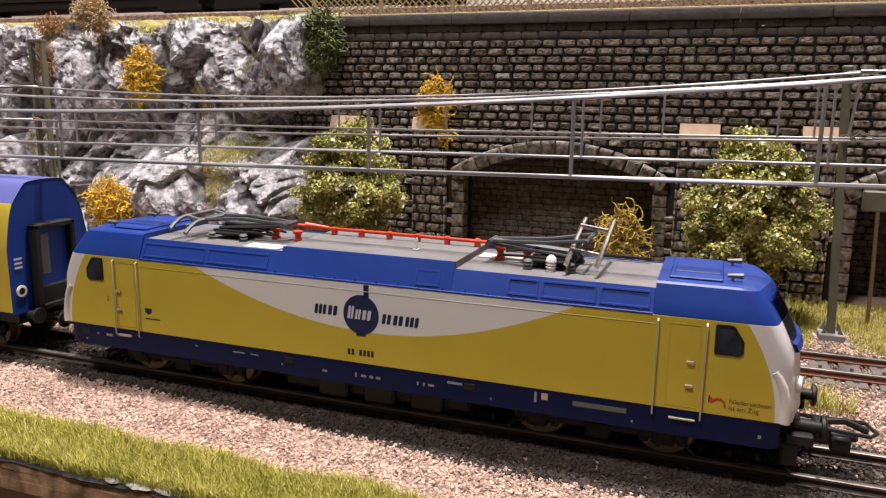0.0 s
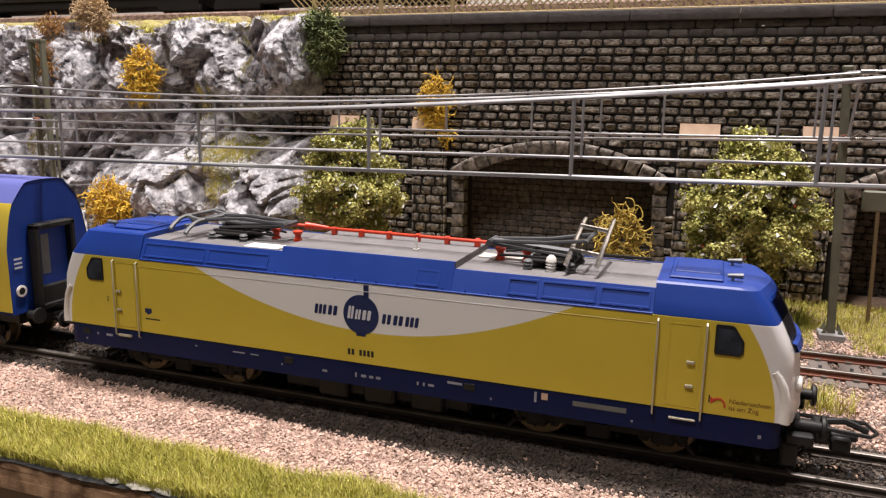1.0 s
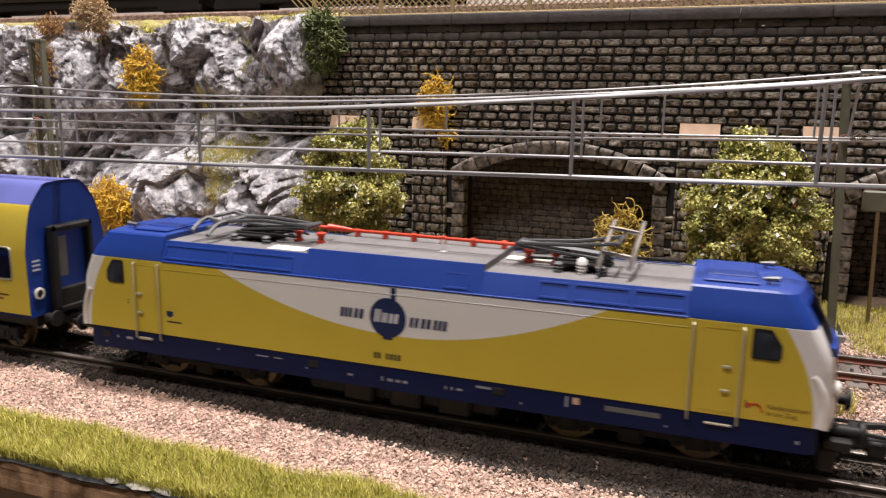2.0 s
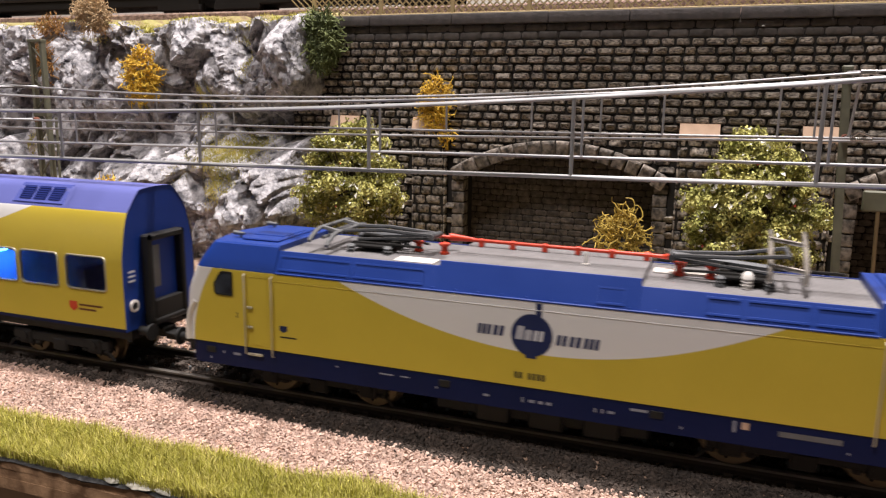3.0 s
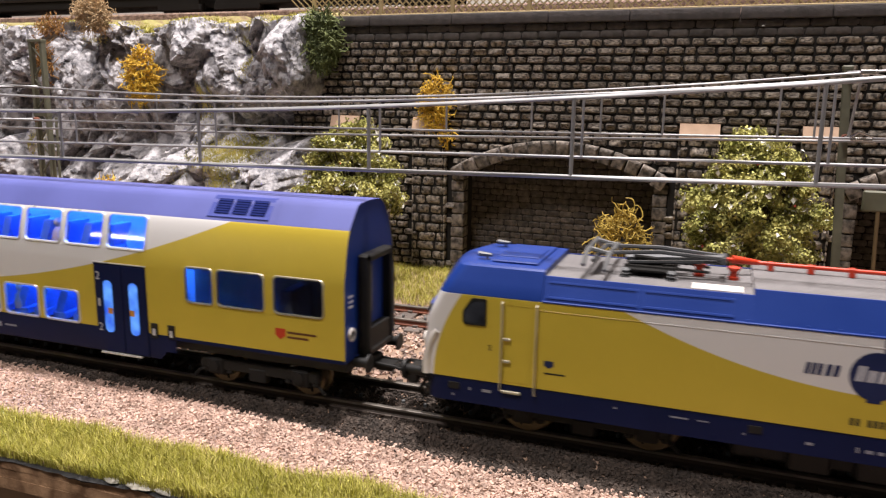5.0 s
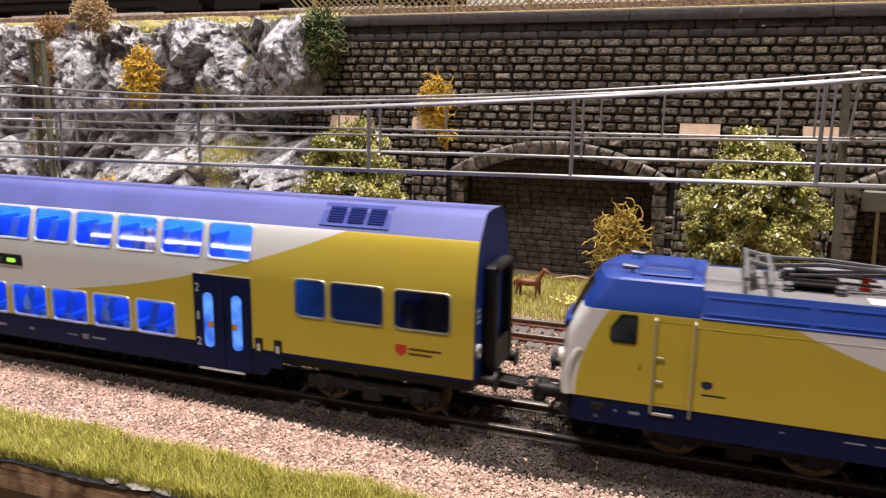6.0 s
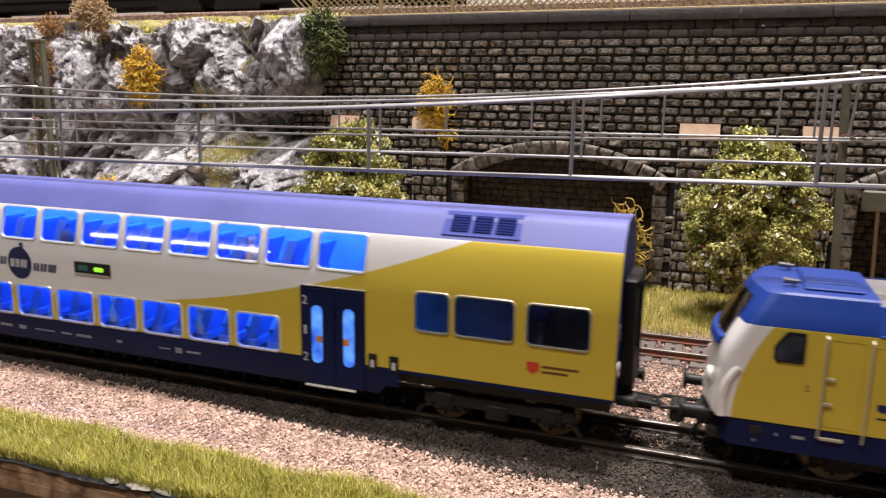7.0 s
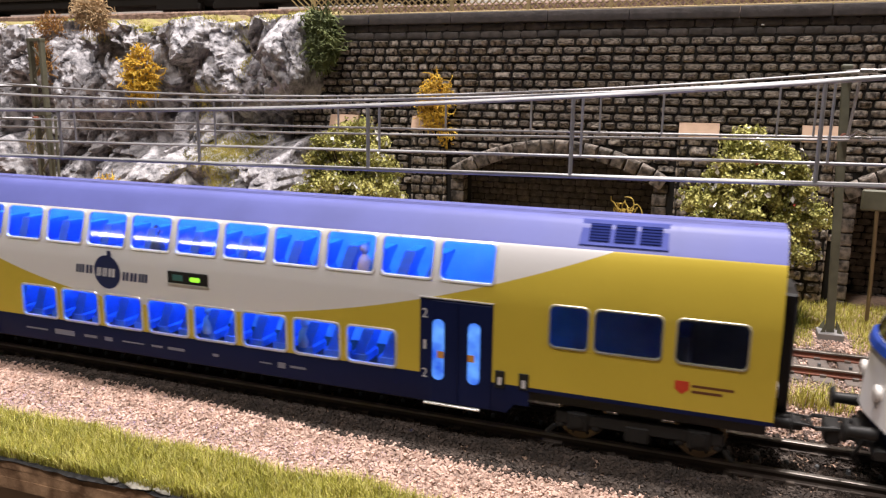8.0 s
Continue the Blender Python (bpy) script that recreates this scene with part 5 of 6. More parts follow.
        for w in (1.5, 1.5, 2.3):
            bars(emb, M_PRINTW, x, w, 29.2, 2.6, lambda d: o(d + 0.07))
            x += w + 0.7
        # shield and small print
        g = Geo().poly([(-149.0, 20.7), (-149.0, 18.8), (-147.4, 17.6), (-145.8, 18.8), (-145.8, 20.7)], *sorted((o(0.02), o(0.08))))
        fix_normals(part("shield", g, M_PRINTR, ob, "small red shield print"))
        g = Geo().box(-145.2, -136.0, *sorted((o(0.0), o(0.06))), 19.5, 20.1).box(-145.2, -138.5, *sorted((o(0.0), o(0.06))), 18.2, 18.8)
        part("print_bars", g, M_PRINTR2, ob)
        g = Geo()
        r = random.Random(8)
        for x, w, h in ((-350, 9, .5), (-338, 8, 1.6), (-326, 5, .8), (-318, 3, 1.2), (-311, 8, .4), (-300, 4, .6), (-294, 6, .8), (-278, 2, .8), (-262, 4, .4), (-256, 2.4, 1.6), (-252, 5, .6)):
            g.box(x, x + w, *sorted((o(0.0), o(0.05))), 10.0 - h / 2, 10.0 + h / 2)
        part("skirt_print", g, M_PRINTW2, ob, "faint pale markings")
    # roof vent with three grilles
    for s in (-1,):
        def on(x, t, d):
            z, y = 48.9 + t * 5.7, cy(48.9 + t * 5.7)
            return (x, s * (y + d * 0.8), z + d * 0.6)
        g = Geo()
        fr = [on(-173.4, 0.02, 0.3), on(-153.0, 0.02, 0.3), on(-153.0, 0.92, 0.3), on(-173.4, 0.92, 0.3)]
        g.add(fr + [on(-173.8, -0.03, -0.1), on(-152.6, -0.03, -0.1), on(-152.6, 0.97, -0.1), on(-173.8, 0.97, -0.1)],
              [(0, 1, 2, 3), (0, 4, 5, 1), (1, 5, 6, 2), (2, 6, 7, 3), (3, 7, 4, 0)])
        vent = part("roof_vent", g, M_BLUE3, body, "roof vent with three grilles")
        for k in range(3):
            x0 = -171.4 + 6.0 * k
            g = Geo().add([on(x0, 0.16, 0.36), on(x0 + 4.9, 0.16, 0.36), on(x0 + 4.9, 0.8, 0.36), on(x0, 0.8, 0.36)], [(0, 1, 2, 3)])
            gr = part("grille", g, M_NAVYROOF, vent, "dark blue grille")
            g = Geo()
            for q in range(6):
                t = 0.18 + q * 0.105
                g.add([on(x0, t, 0.5), on(x0 + 4.9, t, 0.5), on(x0 + 4.9, t + 0.05, 0.6), on(x0, t + 0.05, 0.6)], [(0, 1, 2, 3)])
            part("louvre", g, M_BLUE2, gr)
        g = Geo()
        for x in (-151.2, -383.0):
            g.loft([[(x + d, s2 * (cy(z) + 0.12), z) for s2, z in [(-1, 48.8), (-1, 50.3), (-1, 51.7), (-1, 52.95), (-1, 53.95), (-1, 54.4), (1, 54.4), (1, 53.95), (1, 52.95), (1, 51.7), (1, 48.8)]] for d in (0, 0.35)], closed=False, caps=False)
        part("roof_seam", g, M_ROOFBLUE, body)
    # inside: decks, seats, light strips
    g = Geo().box(-385, -190, -15.0, 15.0, 31.2, 32.2).box(-385, -188, -15.0, 15.0, 9.5, 10.2).box(CX1 - 62, CX1 - 2, -15, 15, 14.4, 15.2)
    deck = part("deck", g, M_INT, ob, "pale blue inner decks")
    part("partition", Geo().box(-188, CX1 - 2, -1.0, -0.5, 15.2, 48).rbox(-150, -146, -12, -1, 15.2, 30, 0.4), M_DARKINT, deck, "dim inner wall of the end room")
    for z0, z1, y in ((10.6, 29.0, 3.0), (32.6, 50.0, 3.0)):
        part("partition", Geo().box(-380, -190, y, y + 0.5, z0, z1), M_INT, deck)
    me = None
    for k in range(23):
        for z in (10.3, 32.3):
            if z == 10.3 and k > 17:
                continue
            for y in (-8.5,):
                x = -216 - k * 8.3 + (4 if z > 20 else 0)
                if me is None:
                    q = Geo().rbox(-2.6, 2.6, -4, 3.5, 0.05, 5.0, 0.5)
                    q.loft([[(-1.6 + 3.2 * t + b, -3.8, 4.2 + 7.6 * t), (1.6 + 3.2 * t - b, -3.8, 4.2 + 7.6 * t), (1.6 + 3.2 * t - b, 3.3, 4.2 + 7.6 * t), (-1.6 + 3.2 * t + b, 3.3, 4.2 + 7.6 * t)]
                            for t, b in ((0, 0), (0.5, 0.1), (0.9, 0.0), (1.0, 0.25))])
                    me = mesh_of("seat", q, M_SEAT)
                so = new("seat", me)
                so.parent = deck
                so.location = (x * XS * K, y * K, z * K)
    g = Geo()
    g.box(-384, -190, -6.0, -2.5, 30.4, 30.9).box(-384, -188, -5.0, -1.5, 51.2, 51.7)
    part("led_strip", g, M_LED, deck, "glowing blue light strip")
    # a few seated toy figurines, as plain rounded shapes
    for x, z, m in ((-282.5, 10.4, M_WHITEP), (-250.0, 10.4, M_FIGURE), (-231.0, 32.4, M_FIGURE), (-300.0, 32.4, M_DARKINT)):
        q = Geo().lathe([(0.6, 3.8), (2.0, 4.2), (2.2, 6.0), (1.6, 8.4), (0.7, 9.6), (1.2, 10.4), (1.3, 11.4), (0.4, 12.4)], (x, -11.0, z), "z", 10)
        part("figurine", q, m, deck, "plain seated toy figurine", smooth=60)
    # running gear
    g = Geo().box(CX0 + 3, CX1 - 1, -13, 13, 9.6, 12.9).rbox(-380, -195, -14, 14, 5.2, 9.4, 0.5)
    part("underframe", g, M_BLACK, ob, "black underframe")
    wheels = []
    for xc in (-157.0, -405.0):
        bogie(ob, xc, 28.7, 5.3, 20)
        wheels += [wheelset(ob, xc + t * 14.35, 5.3) for t in (-1, 1)]
    return ob, wheels


# the door panes glow themselves, standing in for lit rooms behind them
M_DOORGLOW = glow_mottled("door_pane_glow", (0.01, 0.07, 0.55), (0.15, 0.42, 1.0), 1.0, 260)
M_TEAL = mat("display_teal", (0.05, 0.16, 0.15), 0.4, scale=200)
M_ORANGE = mat("orange_sticker", (0.62, 0.27, 0.05), 0.5, scale=300)
M_PRINTW2 = mat("print_faint", (0.20, 0.21, 0.27), 0.5, scale=200)
M_NAVYROOF = mat("grille_blue", (0.012, 0.018, 0.10), 0.9, scale=100, spec=0.05)
M_BLUE3 = mat("vent_blue", (0.085, 0.105, 0.36), 0.8, scale=100, spec=0.1)
M_BLUE2 = mat("louvre_blue", (0.03, 0.045, 0.22), 0.9, scale=100, spec=0.05)
XS = 0.9625
LOCO, LOCO_WHEELS = locomotive()
COACH, COACH_WHEELS = coach()
XS = 1.0


# ---- plants ----
def blade_field(name, label, mats, n, x0, x1, y0, y1, lmin, lmax, width, seed, keep, zf):
    """Static grass: bent single blades, some tens of thousands."""
    r = random.Random(seed)
    v, f, ms = [], [], []
    for k in range(n):
        x, y = r.uniform(x0, x1), r.uniform(y0, y1)
        if not keep(x, y, r):
            continue
        z = zf(x, y)
        l, a, t = r.uniform(lmin, lmax), r.uniform(0, 6.283), r.uniform(0.1, 0.75)
        wa = a + 1.57 + r.uniform(-0.5, 0.5)
        w = width * r.uniform(0.6, 1.3)
        wx, wy = w * math.cos(wa), w * math.sin(wa)
        dx, dy = math.cos(a), math.sin(a)
        m = (x + dx * l * t * 0.35, y + dy * l * t * 0.35, z + l * 0.55)
        e = (x + dx * l * t, y + dy * l * t, z + l * (1 - 0.25 * t))
        b = len(v)
        v += [(x - wx, y - wy, z - 0.2), (x + wx, y + wy, z - 0.2), (m[0] + wx * .8, m[1] + wy * .8, m[2]), (m[0] - wx * .8, m[1] - wy * .8, m[2]), e]
        f += [(b, b + 1, b + 2, b + 3), (b + 3, b + 2, b + 4)]
        s = 1 if r.random() < 0.4 else 0
        ms += [s, s]
    g = Geo()
    g.v, g.f, g.m = v, f, ms
    return thing(name, label, "grass", kind="stuff", geo=g, mats=mats)


RIM = {}


def rim_y(x):
    k = round(x / 2)
    if k not in RIM:
        RIM[k] = rock_y(k * 2.0, 104.0)
    return RIM[k]


def grasses():
    edge = lambda x: -39.3 + 2.5 * noise.noise(Vector((x * 0.05, 0, 0))) - 0.012 * max(0, x + 20)
    blade_field("grass", "yellow-green static grass along the board edge", [M_GRASS, M_GRASSPALE], 92000, -170, 70, -56.3, -36.5, 1.8, 4.4, 0.07, 1,
                lambda x, y, r: y < edge(x) - abs(r.gauss(0, 1.0)), ground_z)
    blade_field("grass", "short pale static grass at the foot of the wall", [M_GRASS, M_GRASSPALE], 64000, -130, 160, 95, 164, 1.4, 3.6, 0.09, 2,
                lambda x, y, r: y > 97 + 5 * noise.noise(Vector((x * 0.08, 3, 0))) + r.uniform(-1, 2) and (abs(x - 124.7) > 6 or y > 119), ground_z)
    set_back(blade_field("grass", "fine pale grass along the cliff edge", [M_GRASSPALE, M_GRASS], 22000, -380, -118, 128, 172, 0.6, 1.6, 0.3, 12,
                lambda x, y, r: y > rim_y(x) + 1 and y < rim_y(x) + 22 + 12 * noise.noise(Vector((x * 0.03, 2, 2))), lambda x, y: 103.8 + rim_sag(x) + 0.5 * math.sqrt(max(0, y - rim_y(x)) / 6) + 0.07 * (y - rim_y(x))))
    blade_field("grass", "tuft of pale grass between the tracks", [M_GRASSPALE, M_GRASS], 1100, 102, 126, 36, 50, 4.0, 9.5, 0.13, 3,
                lambda x, y, r: ((x - 113.5) / 10.5) ** 2 + ((y - 42.5) / 6) ** 2 < r.random(), ground_z)
    blade_field("grass", "tuft of pale grass between the tracks", [M_GRASSPALE, M_GRASS], 200, 86, 98, 26, 36, 2.0, 4.5, 0.18, 5,
                lambda x, y, r: True, ground_z)
    blade_field("grass", "tall green tuft beside the mast foot", [M_GRASSGREEN, M_GRASS], 1500, 100, 124, 118, 140, 4.0, 9.0, 0.22, 6,
                lambda x, y, r: ((x - 111.5) / 8.5) ** 2 + ((y - 128) / 8) ** 2 < r.random(), ground_z)
    # flock on the ledges of the cliff
    r = random.Random(4)
    spots = [(400, 268, 52, 28, 2600), (405, 322, 22, 36, 600), (330, 160, 22, 10, 140), (320, 185, 26, 10, 160), (220, 195, 12, 10, 60), (15, 265, 25, 22, 260), (405, 110, 10, 28, 120), (520, 385, 14, 12, 90), (330, 300, 10, 30, 60),
             (470, 36, 70, 3, 200), (360, 48, 90, 5, 420), (240, 28, 60, 6, 300), (60, 35, 70, 6, 300), (120, 62, 40, 12, 200), (395, 70, 18, 12, 80), (340, 205, 14, 14, 70)]
    v, f = [], []
    for a, b, ra, rb, n in spots:
        for k in range(n * 2):
            x, z = px(a + r.gauss(0, ra * 0.5), b + r.gauss(0, rb * 0.5))
            if z > 103:
                z = 103
            y = rock_y(x, z)
            if z > 99:
                z += rim_sag(x)
                y += r.uniform(-1, 14)
                z += max(0, (y - rock_y(x, 103)) * 0.3)
            l = r.uniform(0.7, 1.9)
            w = 0.17
            dx, dy, dz = r.uniform(-.5, .5) * l, -r.uniform(0.1, 0.8) * l, r.uniform(0.2, 1.0) * l
            m = len(v)
            v += [(x - w, y, z), (x + w, y, z), (x + dx, y + dy, z + dz)]
            f.append((m, m + 1, m + 2))
    set_back(thing("cliff_grass", "yellow-green flock on the ledges of the cliff", "grass", kind="stuff", geo=Geo().add(v, f), mats=M_GRASSPALE))


def fibre_bush(name, label, mats, at, size, strands, thick, seed, hang=0.0):
    """A tangle of forked wiry fibres, like a lichen shrub."""
    r = random.Random(seed)
    g = Geo()
    strands, thick = int(strands * 2.2), thick * 0.68
    for k in range(strands):
        while True:
            q = Vector((r.uniform(-1, 1), r.uniform(-1, 1), r.uniform(-1, 1)))
            if q.length < 1:
                break
        p = Vector((at[0] + q.x * size[0] * 0.8, at[1] + q.y * size[1] * 0.7, at[2] + q.z * size[2] * 0.85))
        d = Vector((q.x, q.y - 0.3, q.z * 0.6 - hang)).normalized()
        pts = [p.copy()]
        step = 0.125 * (size[0] + size[2]) / 2 * r.uniform(0.5, 1.0)
        for i in range(r.randint(4, 7)):
            d = (d + 1.0 * Vector((r.uniform(-1, 1), r.uniform(-1, 1), r.uniform(-1, 1)))).normalized()
            p = p + d * step
            pts.append(p.copy())
            if r.random() < 0.5:
                e = (d + Vector((r.uniform(-1, 1), r.uniform(-1, 1), r.uniform(-1, 1)))).normalized()
                g.tube([p, p + e * step * 0.6, p + e * step * 0.9 + Vector((0, 0, r.uniform(-.4, .6)))], thick * 0.8, 4, r1=thick * 0.5)
        g.tube(pts, thick * r.uniform(0.8, 1.2), 4, r1=thick * 0.6)
    stem = Geo().tube([(at[0], at[1] + size[1], at[2] - size[2]), (at[0] + 0.5, at[1] + 0.3, at[2] - size[2] * 0.4), at], thick * 1.6, 5, r1=thick)
    ob = thing(name, label, "bush", "lichen shrubs")
    part("stem", stem, mats, ob)
    part("fibre_tangle", g, mats, ob, smooth=60)["kind"] = "stuff"
    return set_back(ob)


def tree(label, base, crown, seed, clumps):
    """A leafy flock tree: forked trunk, limbs and an uneven crown of clumped small leaves with blossom."""
    r = random.Random(seed)
    bx, by, bz = base
    (cx, cyy, cz), (rx, ry, rz) = crown
    ob = thing("tree", label, "tree", "flowering trees before the wall")
    g = Geo().tube([(bx, by, bz - 1), (bx + 0.4, by, bz + 5), (bx + 0.6, by + 0.3, cz - rz * 0.5), (cx, cyy, cz + rz * 0.2)], 2.3, 9, r1=0.8)
    for k in range(6):
        a = k * 1.05
        g.tube([(bx, by, bz + 1.2), (bx + 2.6 * math.cos(a), by + 2.6 * math.sin(a), bz - 0.2)], 0.9, 5, r1=0.3)
    part("trunk", g, M_BARK, ob, "dark rough trunk", smooth=60)
    cents = []
    while len(cents) < clumps:
        q = Vector((r.uniform(-1, 1), r.uniform(-1, 1), r.uniform(-1, 1)))
        d = q.length
        if d > 1 or d < 0.3:
            continue
        lim = 0.97 + 0.42 * noise.noise(q * 1.9 + Vector((seed, 0, 0)))
        if d > lim:
            continue
        taper = 1.0 - 0.35 * max(0, q.z)
        cents.append(Vector((cx + q.x * rx * taper, cyy + q.y * ry * taper, cz + q.z * rz)))
    g = Geo()
    for c in cents[::4]:
        s = Vector((bx + 0.5, by + 0.2, cz - rz * r.uniform(0.1, 0.7)))
        m = (s + c) / 2 + Vector((0, 0, r.uniform(-2, 1)))
        g.tube([s, m, c], 0.7, 5, r1=0.25)
    part("limb", g, M_BARK, ob, smooth=60)
    v, f, ms = [], [], []
    for c in cents:
        cr = r.uniform(3.0, 5.2)
        for k in range(160):
            q = Vector((r.gauss(0, 1), r.gauss(0, 1), r.gauss(0, 1))).normalized() * cr * r.uniform(0.25, 1.2)
            p = c + Vector((q.x, q.y, q.z * 0.8))
            n = (q.normalized() + 0.8 * Vector((r.uniform(-1, 1), r.uniform(-1, 1), r.uniform(-1, 1)))).normalized()
            u = n.orthogonal().normalized()
            u = (Matrix.Rotation(r.uniform(0, 6.28), 3, n) @ u)
            w = n.cross(u)
            s = r.uniform(0.45, 1.0)
            slot = 0
            t = r.random()
            if t < 0.026:
                slot, s = 1, r.uniform(0.8, 1.7)
            elif t < 0.0272:
                slot = 2
            b = len(v)
            v += [p - u * s, p + w * s * 0.7 + n * s * 0.3, p + u * s, p - w * s * 0.7 + n * s * 0.3]
            f += [(b, b + 1, b + 2), (b, b + 2, b + 3)]
            ms += [slot, slot]
    g = Geo()
    g.v, g.f, g.m = [tuple(p) for p in v], f, ms
    part("crown", g, [M_LEAF, M_BLOSSOM, M_REDLEAF], ob, "olive leaves dotted with white blossom")["kind"] = "stuff"
    return ob


def plants():
    tree("olive green flock tree with white blossom before the wall", (-73.4, 122.7, -3.2), ((-75.6, 123.5, 44), (28.5, 21, 27)), 3, 215)
    tree("taller olive green flock tree with white blossom", (95.7, 129.3, -3.2), ((96.0, 130, 40), (27.5, 21, 32)), 9, 250)
    fibre_bush("lichen_bush", "bright yellow lichen tuft growing on the cliff", M_YFIB, (-213.0, rock_y(-213, 80) - 3, 80.0), (10.5, 4.5, 14.5), 150, 0.5, 1)
    fibre_bush("lichen_bush", "bright yellow lichen shrub at the cliff foot", M_YFIB, (-216, 117, 21), (14, 9, 11), 190, 0.5, 2)
    fibre_bush("lichen_bush", "yellow lichen tuft hanging on the stone wall", M_YFIB, (-58.5, 147.5, 70), (8.5, 2.6, 13), 115, 0.42, 3, 0.5)
    fibre_bush("lichen_bush", "yellow lichen tuft hanging on the stone wall", M_YFIB, (-53.5, 147.5, 56), (5, 2.2, 6), 22, 0.42, 13, 0.8)
    fibre_bush("lichen_bush", "straw yellow lichen shrub before the arch", M_YFIB2, (24.5, 144, 14), (10.5, 6, 18), 125, 0.5, 4)
    fibre_bush("lichen_bush", "dark green lichen shrub beside the wall end", M_GFIB, (-113.5, 145, 96), (10, 6, 15), 210, 0.6, 5, 0.3)
    fibre_bush("lichen_bush", "beige lichen shrub on the cliff edge", M_BFIB, (-240, 141, 109), (12, 6, 9), 190, 0.42, 6)
    fibre_bush("lichen_bush", "rust brown lichen hanging on the cliff", M_OFIB, (-277, rock_y(-277, 88) - 2, 88), (7, 3, 14), 70, 0.42, 7, 0.5)
    fibre_bush("lichen_bush", "rust brown lichen on the cliff edge", M_OFIB, (-264, 138, 104), (12, 4, 4), 50, 0.42, 8)
    g = Geo().tube([(-61, 148.5, 82), (-57, 147.8, 89), (-51.5, 147.2, 93.5)], 0.28, 5, r1=0.15)
    set_back(thing("dry_stalk", "single thin dry stalk on the wall", "twig", geo=g, mats=M_BARK))
    # yellow flower patch and a twig by the foot of the wall
    r = random.Random(2)
    g = Geo()
    for k in range(70):
        x, y = r.gauss(32, 4.2), r.gauss(119, 2.2)
        z = ground_z(x, y) + r.uniform(1.5, 3.5)
        g.loft([[(x + rr * math.cos(a), y + rr * math.sin(a), z + h) for a in (0, 1.26, 2.5, 3.8, 5.0)] for rr, h in ((0.3, 0), (0.75, 0.35), (0.4, 0.7))])
        g.tube([(x, y, z - 3.4), (x, y, z)], 0.12, 4)
    thing("flower_patch", "patch of pale yellow flowers in the grass", "flowers", kind="stuff", geo=g, mats=M_FLOWER)
    g = Geo().tube([(-2, 147, -1.5), (6, 146, 0.5), (14, 146.5, -0.6), (20, 145, -1.0)], 0.5, 5, r1=0.3)
    set_back(thing("twig", "dry twig lying at the wall foot", "twig", geo=g, mats=M_BFIB))


M_FLOWER = mat("pale_yellow_flower", (0.75, 0.66, 0.20), 0.7, scale=300)


# ---- small figures ----
def foal():
    """A standing brown foal figure, one moulded piece."""
    g = Geo()
    x0, y0, z0 = 8.5, 127.0, -3.6

    def seg(pts, radii, n=9):
        rings = []
        pts = [Vector(p) * 1.2 for p in pts]
        radii = [q * 1.2 for q in radii]
        for i, p in enumerate(pts):
            d = (pts[min(i + 1, len(pts) - 1)] - pts[max(i - 1, 0)]).normalized()
            a = d.orthogonal().normalized()
            b = d.cross(a)
            rings.append([(x0 + p.x + radii[i] * (math.cos(t) * a.x + math.sin(t) * b.x), y0 + p.y + radii[i] * (math.cos(t) * a.y + math.sin(t) * b.y),
                           z0 + p.z + radii[i] * (math.cos(t) * a.z + math.sin(t) * b.z)) for t in (6.283 * k / n for k in range(n))])
        g.loft(rings)
    seg([(-4.8, 0, 6.4), (-4, 0, 6.6), (-1.5, 0, 6.4), (1.5, 0, 6.5), (3.4, 0, 6.8), (4.0, 0, 6.9)], [0.6, 1.5, 1.45, 1.4, 1.35, 0.5])
    seg([(2.8, 0, 7.2), (4.2, 0, 9.4), (5.0, 0, 11.3)], [1.25, 0.85, 0.75])
    seg([(4.5, 0, 11.6), (5.6, 0, 11.2), (7.3, 0, 10.2), (7.6, 0, 10.0)], [0.6, 0.8, 0.5, 0.3])
    for yy in (-0.4, 0.4):
        seg([(4.7, yy, 11.8), (4.9, yy, 12.7)], [0.3, 0.1], 6)
    for x, yy, k in ((-4.2, -0.8, -0.5), (-3.6, 0.8, 0.7), (2.8, -0.7, -0.2), (3.2, 0.7, 1.4)):
        seg([(x, yy, 6.2), (x + k * 0.2, yy, 3.8), (x + k * 0.6 - 0.2, yy, 2.0), (x + k, yy, 0.2)], [0.85, 0.5, 0.38, 0.45], 7)
    seg([(-5.0, 0, 7.0), (-5.6, 0, 5.8), (-5.5, 0, 3.6)], [0.35, 0.4, 0.15], 6)
    thing("foal_figure", "small brown foal figure standing in the grass", "figure", geo=g, mats=M_FOAL, smooth=60)


def lying_animal():
    g = Geo()
    x0, y0, z0 = 34.0, 125.5, -3.6
    n = 12
    prof = [(-5.4, 0.2, 1.5), (-5.0, 1.2, 1.6), (-3.6, 1.9, 1.9), (-1.5, 2.5, 2.3), (1.0, 2.6, 2.4), (3.0, 2.2, 2.2), (4.6, 1.5, 2.4), (5.8, 0.9, 2.4), (6.4, 0.3, 2.2)]
    g.loft([[(x0 + x, y0 + r * math.cos(t), z0 + h + r * math.sin(t) * 0.95) for t in (6.283 * k / n for k in range(n))] for x, r, h in prof])
    for x in (4.6, 5.0):
        g.loft([[(x0 + x + rr * math.cos(t), y0 - 0.7 + rr * math.sin(t), z0 + h) for t in (0, 1.57, 3.14, 4.71)] for rr, h in ((0.5, 3.4), (0.1, 4.8))])
    thing("resting_animal_figure", "dark brown animal figure lying in the grass", "figure", geo=g, mats=M_HEDGE, smooth=60)


